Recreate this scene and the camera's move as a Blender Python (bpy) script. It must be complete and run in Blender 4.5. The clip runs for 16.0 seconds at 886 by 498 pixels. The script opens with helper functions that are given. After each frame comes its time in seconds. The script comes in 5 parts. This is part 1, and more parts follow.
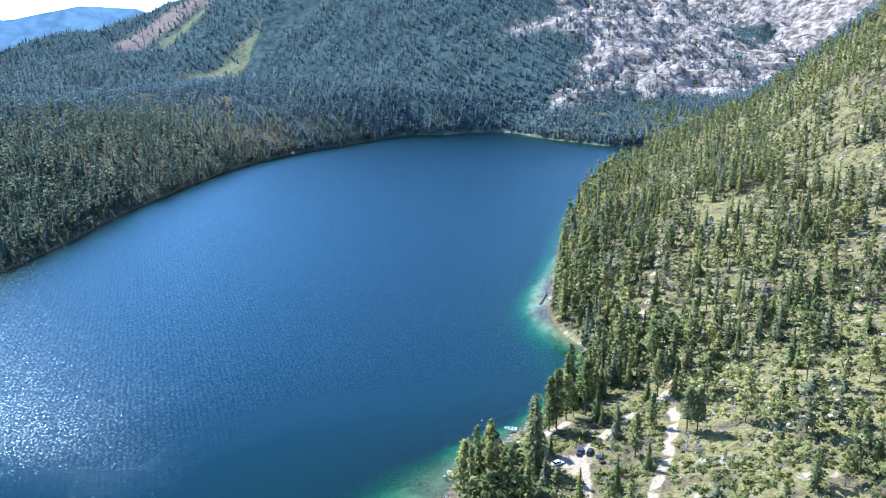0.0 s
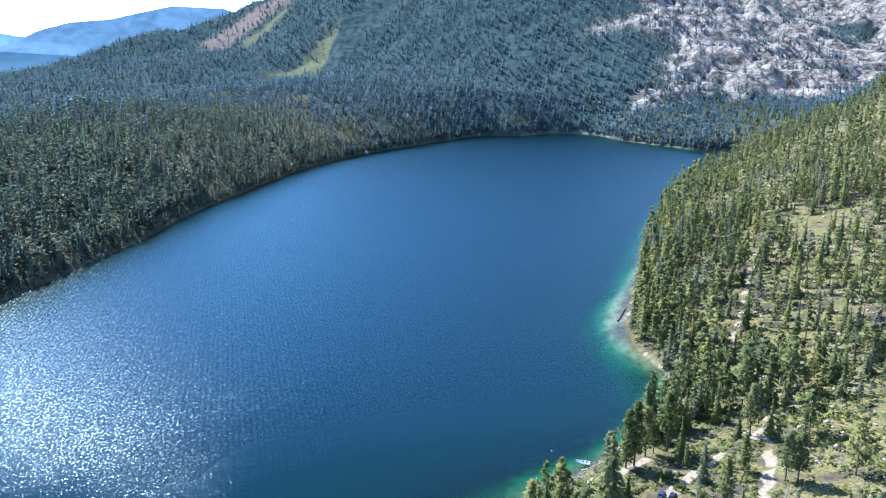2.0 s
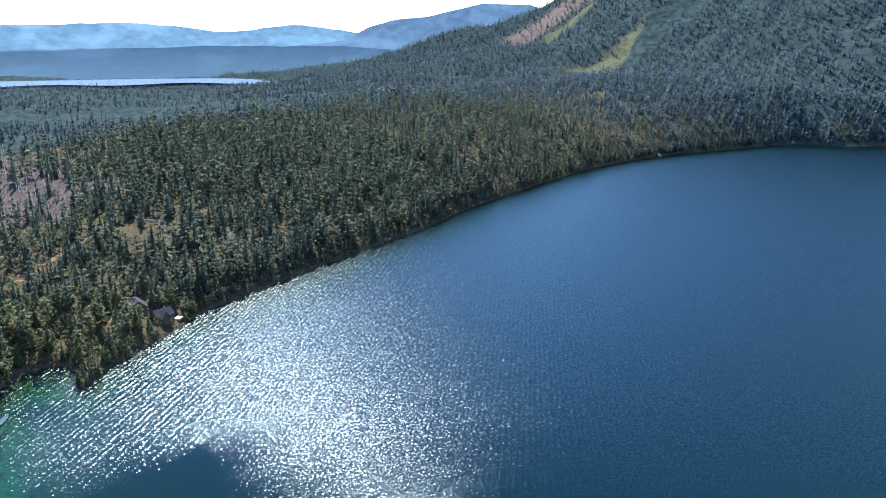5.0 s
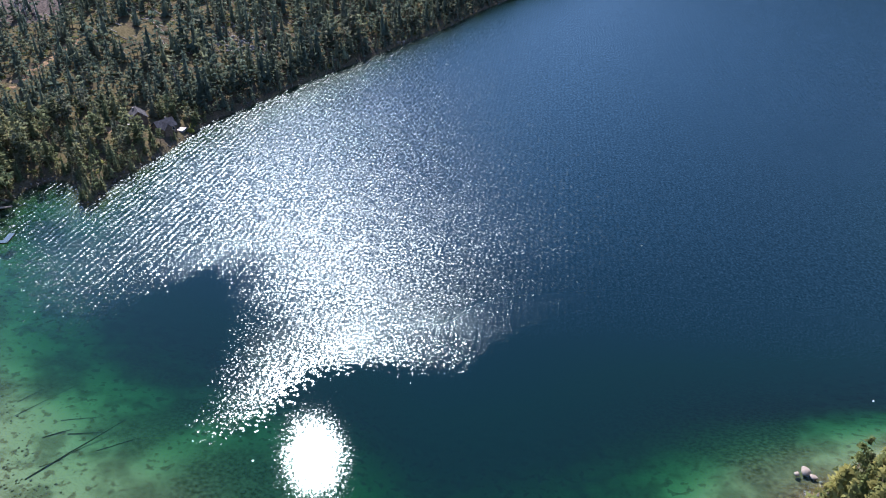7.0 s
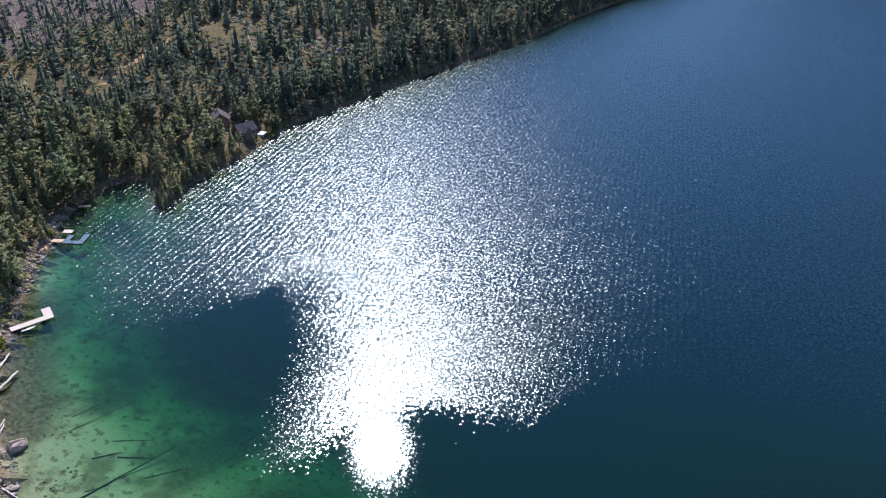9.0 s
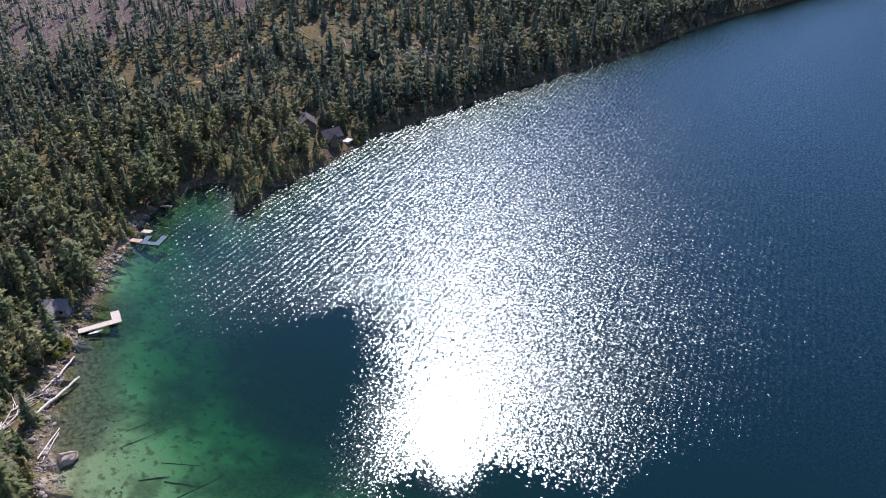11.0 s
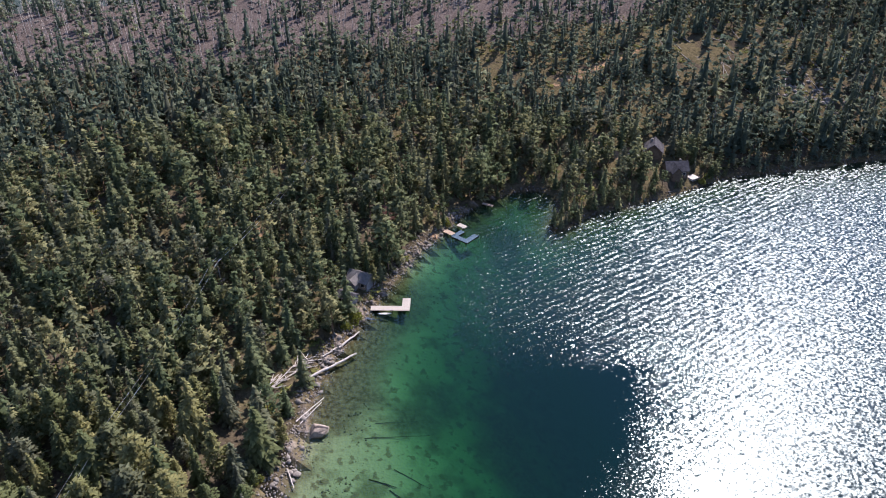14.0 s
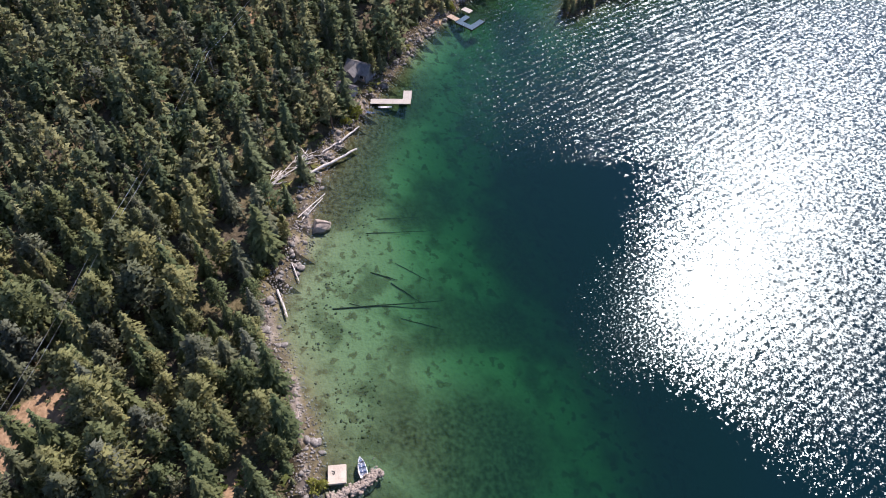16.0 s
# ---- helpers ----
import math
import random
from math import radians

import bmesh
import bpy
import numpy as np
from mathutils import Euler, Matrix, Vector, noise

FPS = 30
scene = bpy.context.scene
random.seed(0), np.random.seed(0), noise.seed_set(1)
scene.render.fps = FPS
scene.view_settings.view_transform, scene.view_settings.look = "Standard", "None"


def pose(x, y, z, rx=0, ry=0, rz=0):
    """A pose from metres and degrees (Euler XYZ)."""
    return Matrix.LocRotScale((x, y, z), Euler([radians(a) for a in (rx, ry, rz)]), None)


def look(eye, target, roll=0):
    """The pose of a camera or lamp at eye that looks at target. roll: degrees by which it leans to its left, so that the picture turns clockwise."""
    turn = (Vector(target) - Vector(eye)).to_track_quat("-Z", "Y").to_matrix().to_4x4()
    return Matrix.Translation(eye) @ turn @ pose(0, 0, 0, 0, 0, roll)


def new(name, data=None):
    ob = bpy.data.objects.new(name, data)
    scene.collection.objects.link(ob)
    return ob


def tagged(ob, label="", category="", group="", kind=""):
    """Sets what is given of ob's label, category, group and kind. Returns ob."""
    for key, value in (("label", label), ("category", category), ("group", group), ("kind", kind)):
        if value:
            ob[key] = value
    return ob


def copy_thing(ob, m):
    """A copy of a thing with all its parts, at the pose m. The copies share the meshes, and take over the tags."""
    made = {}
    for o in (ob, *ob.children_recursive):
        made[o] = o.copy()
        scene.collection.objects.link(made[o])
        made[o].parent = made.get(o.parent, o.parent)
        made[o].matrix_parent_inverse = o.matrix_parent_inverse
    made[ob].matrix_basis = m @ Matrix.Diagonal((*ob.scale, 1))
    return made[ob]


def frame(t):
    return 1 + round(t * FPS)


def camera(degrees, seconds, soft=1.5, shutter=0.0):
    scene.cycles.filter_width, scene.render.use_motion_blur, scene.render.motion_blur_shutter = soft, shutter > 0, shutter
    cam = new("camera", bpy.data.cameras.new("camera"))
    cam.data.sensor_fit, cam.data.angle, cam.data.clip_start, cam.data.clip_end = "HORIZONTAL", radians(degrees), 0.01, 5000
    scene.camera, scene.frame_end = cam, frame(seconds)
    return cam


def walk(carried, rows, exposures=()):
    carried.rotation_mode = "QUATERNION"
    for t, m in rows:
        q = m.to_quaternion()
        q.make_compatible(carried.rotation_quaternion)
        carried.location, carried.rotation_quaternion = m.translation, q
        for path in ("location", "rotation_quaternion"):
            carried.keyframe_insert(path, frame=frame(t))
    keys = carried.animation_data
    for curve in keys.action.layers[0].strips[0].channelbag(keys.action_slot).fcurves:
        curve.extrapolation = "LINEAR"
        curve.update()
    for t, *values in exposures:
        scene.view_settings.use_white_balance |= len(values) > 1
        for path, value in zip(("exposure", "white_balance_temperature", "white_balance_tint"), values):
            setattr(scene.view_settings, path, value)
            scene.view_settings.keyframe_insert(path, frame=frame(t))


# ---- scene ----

# ------------------------------------------------------------------ camera
cam = camera(63.14, 16.0, soft=1.0)
# seconds, eye, heading left of north, tilt down, roll
PATH = [
    (0, 0.00, 0.00, 146.64, -0.00, 15.48, -0.21),
    (0.5, 0.07, 5.34, 146.57, 1.27, 15.49, -0.20),
    (1, 0.22, 10.66, 146.49, 3.26, 15.50, -0.18),
    (1.5, 0.38, 15.91, 146.48, 4.77, 15.52, -0.19),
    (2, 0.35, 21.14, 146.53, 5.98, 15.54, -0.19),
    (2.5, -0.05, 26.40, 146.59, 7.70, 15.55, -0.18),
    (3, -0.92, 31.67, 146.46, 11.72, 15.56, -0.12),
    (3.5, -2.01, 36.73, 146.15, 17.38, 15.60, -0.16),
    (3.7, -2.49, 38.67, 146.03, 19.20, 15.60, -0.15),
    (4.2, -4.04, 43.00, 146.05, 23.85, 15.60, -0.02),
    (4.7, -5.60, 47.33, 146.06, 27.24, 15.60, 0.12),
    (5.2, -7.16, 51.66, 146.07, 29.38, 16.33, 0.25),
    (5.5, -8.10, 54.26, 146.08, 30.06, 18.52, 0.33),
    (5.8, -9.04, 56.86, 146.08, 30.29, 22.16, 0.42),
    (6, -9.86, 58.75, 146.29, 30.27, 25.36, 0.39),
    (6.5, -12.07, 63.60, 146.93, 30.29, 31.66, 0.28),
    (7, -14.41, 68.31, 147.53, 30.25, 31.73, 0.34),
    (7.5, -16.88, 72.75, 147.97, 30.39, 31.79, 0.34),
    (8, -19.47, 77.08, 148.20, 32.71, 31.83, 0.27),
    (8.5, -22.18, 81.42, 148.21, 35.61, 31.85, 0.32),
    (8.7, -23.27, 83.14, 148.17, 36.34, 31.90, 0.22),
    (9.4, -27.25, 89.07, 147.71, 39.14, 31.83, 0.29),
    (10.1, -31.23, 95.00, 147.25, 41.95, 31.76, 0.35),
    (10.8, -35.21, 100.94, 146.78, 44.75, 31.68, 0.41),
    (11, -36.29, 102.40, 146.64, 45.53, 31.80, 0.19),
    (11.5, -39.03, 105.91, 146.32, 50.51, 31.78, 0.08),
    (12, -42.09, 109.61, 146.10, 58.03, 31.78, 0.11),
    (12.5, -45.44, 113.28, 146.06, 63.96, 31.86, 0.12),
    (13, -48.78, 116.61, 146.15, 67.91, 31.87, 0.10),
    (13.5, -51.73, 119.78, 146.23, 73.26, 31.83, 0.00),
    (14, -53.96, 122.60, 146.32, 75.78, 31.89, -0.09),
    (14.3, -54.84, 123.76, 146.36, 75.98, 33.39, -0.17),
    (14.5, -55.36, 124.37, 146.40, 76.14, 35.38, -0.21),
    (15, -56.54, 125.43, 146.55, 76.46, 40.56, -0.44),
    (15.5, -57.45, 126.16, 146.74, 76.71, 45.36, -0.52),
    (16, -58.19, 126.79, 146.93, 77.12, 48.99, -0.84),
]
walk(cam, [(t, pose(x, y, z, 90 - tilt, 0, turn) @ pose(0, 0, 0, 0, 0, roll)) for t, x, y, z, turn, tilt, roll in PATH],
     [(0, 1.82, 5300, 10), (2.5, 1.65, 5350, 10), (3.7, 1.5, 5700, 10), (6.5, 1.2, 6200, 20), (9, 1.08, 6350, 24), (11, 0.99, 6500, 27), (16, 0.88, 6700, 25)])

# ------------------------------------------------------------------ light
SUN_UP, SUN_LEFT = 47.0, 44.5          # degrees above the horizon, west of north
world = bpy.data.worlds.new("world")
scene.world = world
world.use_nodes = True
sky = world.node_tree.nodes.new("ShaderNodeTexSky")
sky.sky_type, sky.sun_disc = "NISHITA", False
sky.sun_elevation, sky.sun_rotation = radians(SUN_UP), radians(-SUN_LEFT)
sky.altitude, sky.air_density, sky.dust_density, sky.ozone_density = 1900, 1.0, 0.0, 1.6
world.node_tree.links.new(sky.outputs[0], world.node_tree.nodes["Background"].inputs[0])
world.node_tree.nodes["Background"].inputs[1].default_value = 0.15
TO_SUN = Vector((-math.sin(radians(SUN_LEFT)) * math.cos(radians(SUN_UP)), math.cos(radians(SUN_LEFT)) * math.cos(radians(SUN_UP)), math.sin(radians(SUN_UP))))
sun = new("sun", bpy.data.lights.new("sun", "SUN"))
sun.data.energy, sun.data.angle, sun.data.color = 4.8, radians(0.53), (1.0, 0.95, 0.87)
sun.matrix_world = look(TO_SUN * 500, (0, 0, 0))

# ------------------------------------------------------------------ plan of the land
WEST_SHORE = [(-100, 99), (-120, 112), (-134, 115), (-154, 112), (-168, 109), (-180, 113), (-190, 118), (-199, 121), (-214, 125), (-226, 131),
              (-236, 138), (-248, 146), (-260, 155), (-273, 165), (-284, 174), (-293, 184), (-304, 194), (-312, 205), (-319, 222), (-316, 236),
              (-304, 236), (-286, 226), (-284, 232), (-292, 247), (-295, 265), (-299, 287), (-304, 305), (-309, 323), (-308, 352), (-308, 403),
              (-304, 444), (-302, 490), (-297, 555), (-299, 640), (-288, 760), (-268, 910), (-220, 1045)]
EAST_SHORE = [(-150, 1160), (-65, 1282), (0, 1285), (58, 1325), (125, 1320), (170, 1235), (233, 1158), (277, 1115), (321, 1081), (270, 970),
              (200, 850), (150, 750), (120, 650), (95, 560), (80, 480), (68, 430), (61, 392), (65, 360), (73, 331), (62, 300), (45, 275), (28, 255),
              (19, 243), (12, 232), (4, 220), (-2, 204), (-6, 185), (-16, 155), (-38, 120), (-70, 100)]


def rounded(points, steps=3):
    """A closed smooth curve through the points."""
    p = np.array(points, float)
    out = []
    for k in range(len(p)):
        a, b, c, d = p[k - 1], p[k], p[(k + 1) % len(p)], p[(k + 2) % len(p)]
        for s in range(steps):
            u = s / steps
            out.append(0.5 * (2 * b + (c - a) * u + (2 * a - 5 * b + 4 * c - d) * u * u + (3 * b - a - 3 * c + d) * u ** 3))
    return np.array(out)


OUTLINE = rounded(WEST_SHORE + EAST_SHORE)


def shore_distance(x, y, outline=OUTLINE):
    """Metres from the shoreline (or another outline), negative inside it."""
    x, y = np.asarray(x, float), np.asarray(y, float)
    best, inside = np.full(x.shape, 1e12), np.zeros(x.shape, bool)
    for (ax, ay), (bx, by) in zip(outline, np.roll(outline, -1, 0)):
        ex, ey = bx - ax, by - ay
        u = np.clip(((x - ax) * ex + (y - ay) * ey) / (ex * ex + ey * ey), 0, 1)
        best = np.minimum(best, (x - ax - u * ex) ** 2 + (y - ay - u * ey) ** 2)
        if ay != by:
            inside ^= ((ay > y) != (by > y)) & (x < (y - ay) / ey * ex + ax)
    return np.where(inside, -1, 1) * np.sqrt(best)


def lattice(ix, iy, seed):
    n = (ix * 374761393 + iy * 668265263 + seed * 144665) & 0x7FFFFFFF
    n = ((n ^ (n >> 13)) * 1274126177) & 0x7FFFFFFF
    return ((n ^ (n >> 16)) & 0xFFFF) / 65535.0


def value_noise(x, y, seed):
    ix, iy = np.floor(x).astype(np.int64), np.floor(y).astype(np.int64)
    u, v = x - ix, y - iy
    u, v = u * u * (3 - 2 * u), v * v * (3 - 2 * v)
    a, b = lattice(ix, iy, seed), lattice(ix + 1, iy, seed)
    c, d = lattice(ix, iy + 1, seed), lattice(ix + 1, iy + 1, seed)
    return (a * (1 - u) + b * u) * (1 - v) + (c * (1 - u) + d * u) * v


def rough(x, y, size, seed, octaves=4):
    """Fractal noise about 0, within about -1 to 1; size: metres of the largest swell."""
    total, gain = np.zeros(np.shape(x)), 1.0
    for k in range(octaves):
        total += gain * (2 * value_noise(np.asarray(x) / size, np.asarray(y) / size, seed + k) - 1)
        size, gain = size * 0.48, gain * 0.5
    return total / 1.6


def smooth(e0, e1, v):
    u = np.clip((v - e0) / (e1 - e0), 0, 1)
    return u * u * (3 - 2 * u)


# crest lines: (x, y, z) ..., fall per metre on the west side, on the east side
CRESTS = [
    ([(-560, -300, 25), (-560, 50, 33), (-620, 250, 44), (-640, 450, 50), (-640, 700, 60), (-600, 950, 70), (-520, 1200, 75), (-350, 1550, 110)], 0.40, 0.09),
    ([(-2300, 2300, 20), (-1500, 2250, 90), (-900, 2350, 265), (-500, 2400, 430), (0, 2500, 560), (150, 2900, 620)], 0.45, 0.43),
    ([(150, 2900, 620), (900, 3100, 560), (1500, 2700, 520), (1800, 2000, 480)], 0.55, 0.55),
    ([(330, -100, 130), (410, 250, 190), (530, 550, 270), (730, 880, 335), (950, 1200, 370), (1300, 1600, 400)], 0.85, 0.5),
    ([(200, 0, 35), (220, 250, 45), (300, 550, 70), (380, 800, 75), (500, 1100, 80)], 0.25, 0.25),
    ([(450, 1350, 50), (600, 1700, 95), (650, 2100, 125)], 0.12, 0.12),
    ([(-1700, 1500, 20), (-1200, 1750, 70), (-800, 2000, 150)], 0.12, 0.12),
]


def crest_height(x, y, line, west, east):
    best, out = np.full(np.shape(x), 1e12), np.full(np.shape(x), -1e3)
    for (ax, ay, az), (bx, by, bz) in zip(line, line[1:]):
        ex, ey = bx - ax, by - ay
        u = np.clip(((x - ax) * ex + (y - ay) * ey) / (ex * ex + ey * ey), 0, 1)
        dx, dy = x - ax - u * ex, y - ay - u * ey
        d = np.sqrt(dx * dx + dy * dy)
        side = np.where(ex * dy - ey * dx > 0, west, east)
        h = az + u * (bz - az) - side * (np.sqrt(d * d + 900) - 30)
        out = np.where(d < best, h, out)
        best = np.minimum(best, d)
    return out


def hills(x, y):
    h = np.full(np.shape(x), 6.0) + 4 * rough(x, y, 300, 3)
    for line, west, east in CRESTS:
        c = crest_height(x, y, line, west, east)
        k = np.clip(0.5 + 0.5 * (c - h) / 12, 0, 1)          # soft maximum
        h = h * (1 - k) + c * k + 12 * k * (1 - k)
    return h


def beach_share(x, y):
    return np.exp(-((x - 60) ** 2 + (y - 415) ** 2) / 82 ** 2)


def south_share(x, y):
    return np.exp(-((x + 75) ** 2 / 85 ** 2 + (y - 150) ** 2 / 55 ** 2))


def shelf(x, y):
    """Width of the shallows."""
    cove = np.exp(-((x + 165) ** 2 + (y - 135) ** 2) / 70 ** 2)
    spit = np.exp(-((x + 2) ** 2 + (y - 208) ** 2) / 45 ** 2)
    return 2.5 + 22 * cove + 15 * spit + 8 * beach_share(x, y) + 7 * south_share(x, y)


def ground(x, y, d=None):
    """Height of the ground or lake bed."""
    x, y = np.asarray(x, float), np.asarray(y, float)
    d = shore_distance(x, y) if d is None else d
    w = shelf(x, y)
    into = np.maximum(-d, 0)
    bed = -(0.25 * np.minimum(into, 2.5) * (1 - 0.5 * beach_share(x, y)) + (1.7 - 1.2 * beach_share(x, y)) * np.minimum(into, w) / w + np.maximum(into - w, 0) * (0.33 + 0.3 * smooth(235, 300, y) - 0.12 * south_share(x, y) - 0.1 * np.exp(-((x + 140) ** 2 + (y - 150) ** 2) / 70 ** 2)))
    bed = -45 * (1 - np.exp(bed / 45)) - 0.02 + 0.25 * rough(x, y, 14, 9) * smooth(1, 10, into)
    far = smooth(700, 1800, np.hypot(x + 30, y - 70))
    rock = granite(x, y)
    bumps = rough(x, y, 60, 5) * (2.5 + 9 * far + 22 * rock) * smooth(5, 120, d) + rough(x, y, 420, 6) * 26 * far * smooth(60, 500, d)
    land = 0.4 + np.minimum(d, 6) * 0.16 + np.maximum(hills(x, y) + bumps, 2.5) * (1 - np.exp(-np.maximum(d, 0) / 60))
    # ledges: the bare rock climbs in steps
    lift = land + 9 * rough(x, y, 110, 15, 5)
    t = lift / 17
    land = land + rock * 0.85 * 17 * (np.floor(t) + smooth(0.55, 0.95, t - np.floor(t)) - t) * smooth(20, 60, land)
    return np.where(d < 0, bed, land - 0.4 * np.exp(-np.maximum(d, 0) / 2))


def granite(x, y):
    """Where bare granite shows, 0 to 1."""
    bowl = smooth(-330, 230, x - 40 - 0.13 * y) * smooth(1230, 1380, y) * smooth(2300, 1800, x)
    knob = np.exp(-((x - 150) ** 2 + (y - 1650) ** 2) / 120 ** 2)
    g = np.maximum(bowl, 0.7 * knob) + 0.75 * rough(x, y, 190, 21, 5) - 0.06
    return smooth(0.45, 0.72, g) * smooth(0.05, 0.3, np.maximum(bowl, knob))


# ------------------------------------------------------------------ materials
def material(name, rough_=0.8, metal=0.0, spec=0.25):
    m = bpy.data.materials.new(name)
    m.use_nodes = True
    p = m.node_tree.nodes["Principled BSDF"]
    p.inputs["Roughness"].default_value, p.inputs["Metallic"].default_value = rough_, metal
    p.inputs["Specular IOR Level"].default_value = spec
    return m, m.node_tree.nodes, m.node_tree.links, p


def node(nodes, kind, **values):
    n = nodes.new(kind)
    for key, value in values.items():
        n.inputs[key].default_value = value
    return n


def texture(nodes, links, scale, detail=4.0, coords="Object"):
    tc = nodes.new("ShaderNodeTexCoord")
    n = node(nodes, "ShaderNodeTexNoise", Scale=scale, Detail=detail)
    links.new(tc.outputs[coords], n.inputs["Vector"])
    return n.outputs["Fac"]


def ramp(nodes, links, fac, *stops):
    r = nodes.new("ShaderNodeValToRGB")
    e = r.color_ramp.elements
    while len(e) < len(stops):
        e.new(0.5)
    for k, (pos, col) in enumerate(stops):
        e[k].position, e[k].color = pos, (*col, 1)
    links.new(fac, r.inputs[0])
    return r.outputs[0]


def mix(nodes, links, fac, a, b, blend="MIX"):
    n = nodes.new("ShaderNodeMix")
    n.data_type, n.blend_type = "RGBA", blend
    for value, sock in ((fac, n.inputs[0]), (a, n.inputs[6]), (b, n.inputs[7])):
        if isinstance(value, (int, float)):
            sock.default_value = value
        elif isinstance(value, tuple):
            sock.default_value = (*value, 1)
        else:
            links.new(value, sock)
    return n.outputs[2]


def math_node(nodes, links, op, *values):
    n = nodes.new("ShaderNodeMath")
    n.operation = op
    for k, value in enumerate(values):
        if isinstance(value, (int, float)):
            n.inputs[k].default_value = value
        else:
            links.new(value, n.inputs[k])
    return n.outputs[0]


def attribute(nodes, name):
    a = nodes.new("ShaderNodeAttribute")
    a.attribute_name = name
    return a.outputs["Fac"]


def bump(nodes, links, p, fac, strength, distance):
    b = node(nodes, "ShaderNodeBump", Strength=strength, Distance=distance)
    links.new(fac, b.inputs["Height"])
    links.new(b.outputs[0], p.inputs["Normal"])


def two_tone(name, dark, light, scale, rough_=0.8, bumps=0.3, fine=6.0, metal=0.0):
    """A surface that varies between two colours at a coarse and a fine size."""
    m, n, l, p = material(name, rough_, metal, 0.5 if rough_ < 0.5 else 0.05)
    a = texture(n, l, scale)
    b = texture(n, l, scale * fine, 3)
    f = math_node(n, l, "ADD", math_node(n, l, "MULTIPLY", a, 0.6), math_node(n, l, "MULTIPLY", b, 0.4))
    l.new(ramp(n, l, f, (0.36, dark), (0.64, light)), p.inputs["Base Color"])
    bump(n, l, p, b, bumps, 0.3 / scale / fine)
    return m


def ground_material():
    m, n, l, p = material("forest_ground", 1.0, 0.0, 0.0)
    big, mid, fine = texture(n, l, 0.012, 3), texture(n, l, 0.11, 4), texture(n, l, 0.9, 5)
    duff = ramp(n, l, fine, (0.3, (0.045, 0.037, 0.027)), (0.7, (0.09, 0.075, 0.057)))
    brush = ramp(n, l, fine, (0.3, (0.07, 0.067, 0.026)), (0.7, (0.185, 0.158, 0.074)))
    stone = ramp(n, l, fine, (0.3, (0.15, 0.13, 0.112)), (0.7, (0.38, 0.33, 0.285)))
    sand = ramp(n, l, fine, (0.3, (0.17, 0.14, 0.1)), (0.7, (0.3, 0.245, 0.185)))
    cover = math_node(n, l, "ADD", math_node(n, l, "MULTIPLY", mid, 0.7), math_node(n, l, "MULTIPLY", big, 0.3))
    shrub = math_node(n, l, "MULTIPLY", attribute(n, "brush"), ramp(n, l, cover, (0.40, (0, 0, 0)), (0.52, (1, 1, 1))))
    col = mix(n, l, shrub, duff, brush)
    crag = texture(n, l, 0.035, 9)
    seam = node(n, "ShaderNodeTexVoronoi", Scale=0.045)
    seam.feature = "DISTANCE_TO_EDGE"
    l.new(n.new("ShaderNodeTexCoord").outputs["Object"], seam.inputs["Vector"])
    rocky = math_node(n, l, "MULTIPLY", ramp(n, l, crag, (0.38, (0.35, 0.34, 0.33)), (0.56, (1.1, 1.06, 1.0))), ramp(n, l, seam.outputs["Distance"], (0.0, (0.45, 0.45, 0.45)), (0.06, (1, 1, 1))))
    stone = mix(n, l, 1.0, stone, rocky, "MULTIPLY")
    edge = math_node(n, l, "ADD", attribute(n, "stone"), math_node(n, l, "MULTIPLY", math_node(n, l, "SUBTRACT", mid, 0.5), 1.1))
    col = mix(n, l, ramp(n, l, edge, (0.42, (0, 0, 0)), (0.6, (1, 1, 1))), col, stone)
    edge = math_node(n, l, "ADD", attribute(n, "sand"), math_node(n, l, "MULTIPLY", math_node(n, l, "SUBTRACT", mid, 0.5), 0.5))
    col = mix(n, l, ramp(n, l, edge, (0.45, (0, 0, 0)), (0.6, (1, 1, 1))), col, sand)
    dirt = ramp(n, l, fine, (0.3, (0.16, 0.105, 0.065)), (0.7, (0.32, 0.22, 0.14)))
    edge = math_node(n, l, "ADD", attribute(n, "dirt"), math_node(n, l, "MULTIPLY", math_node(n, l, "SUBTRACT", mid, 0.5), 0.9))
    col = mix(n, l, ramp(n, l, edge, (0.45, (0, 0, 0)), (0.6, (1, 1, 1))), col, dirt)
    meadow = ramp(n, l, mid, (0.35, (0.07, 0.08, 0.045)), (0.65, (0.125, 0.13, 0.08)))
    col = mix(n, l, ramp(n, l, attribute(n, "meadow"), (0.35, (0, 0, 0)), (0.65, (1, 1, 1))), col, meadow)
    russet = ramp(n, l, mid, (0.35, (0.10, 0.08, 0.068)), (0.65, (0.18, 0.145, 0.125)))
    col = mix(n, l, ramp(n, l, attribute(n, "russet"), (0.4, (0, 0, 0)), (0.6, (1, 1, 1))), col, russet)
    ash = ramp(n, l, fine, (0.3, (0.03, 0.026, 0.024)), (0.7, (0.15, 0.126, 0.118)))
    edge = math_node(n, l, "ADD", attribute(n, "burnt"), math_node(n, l, "MULTIPLY", math_node(n, l, "SUBTRACT", mid, 0.5), 1.2))
    col = mix(n, l, ramp(n, l, edge, (0.4, (0, 0, 0)), (0.6, (1, 1, 1))), col, ash)
    # far tree cover: shade between crowns and haze blue put into its colour
    hazed_canopy = ramp(n, l, texture(n, l, 0.07, 5), (0.35, (0.022, 0.037, 0.038)), (0.65, (0.055, 0.078, 0.075)))
    col = mix(n, l, attribute(n, "wood"), col, hazed_canopy)
    bed_light = ramp(n, l, mid, (0.36, (0.12, 0.114, 0.068)), (0.52, (0.25, 0.234, 0.155)))
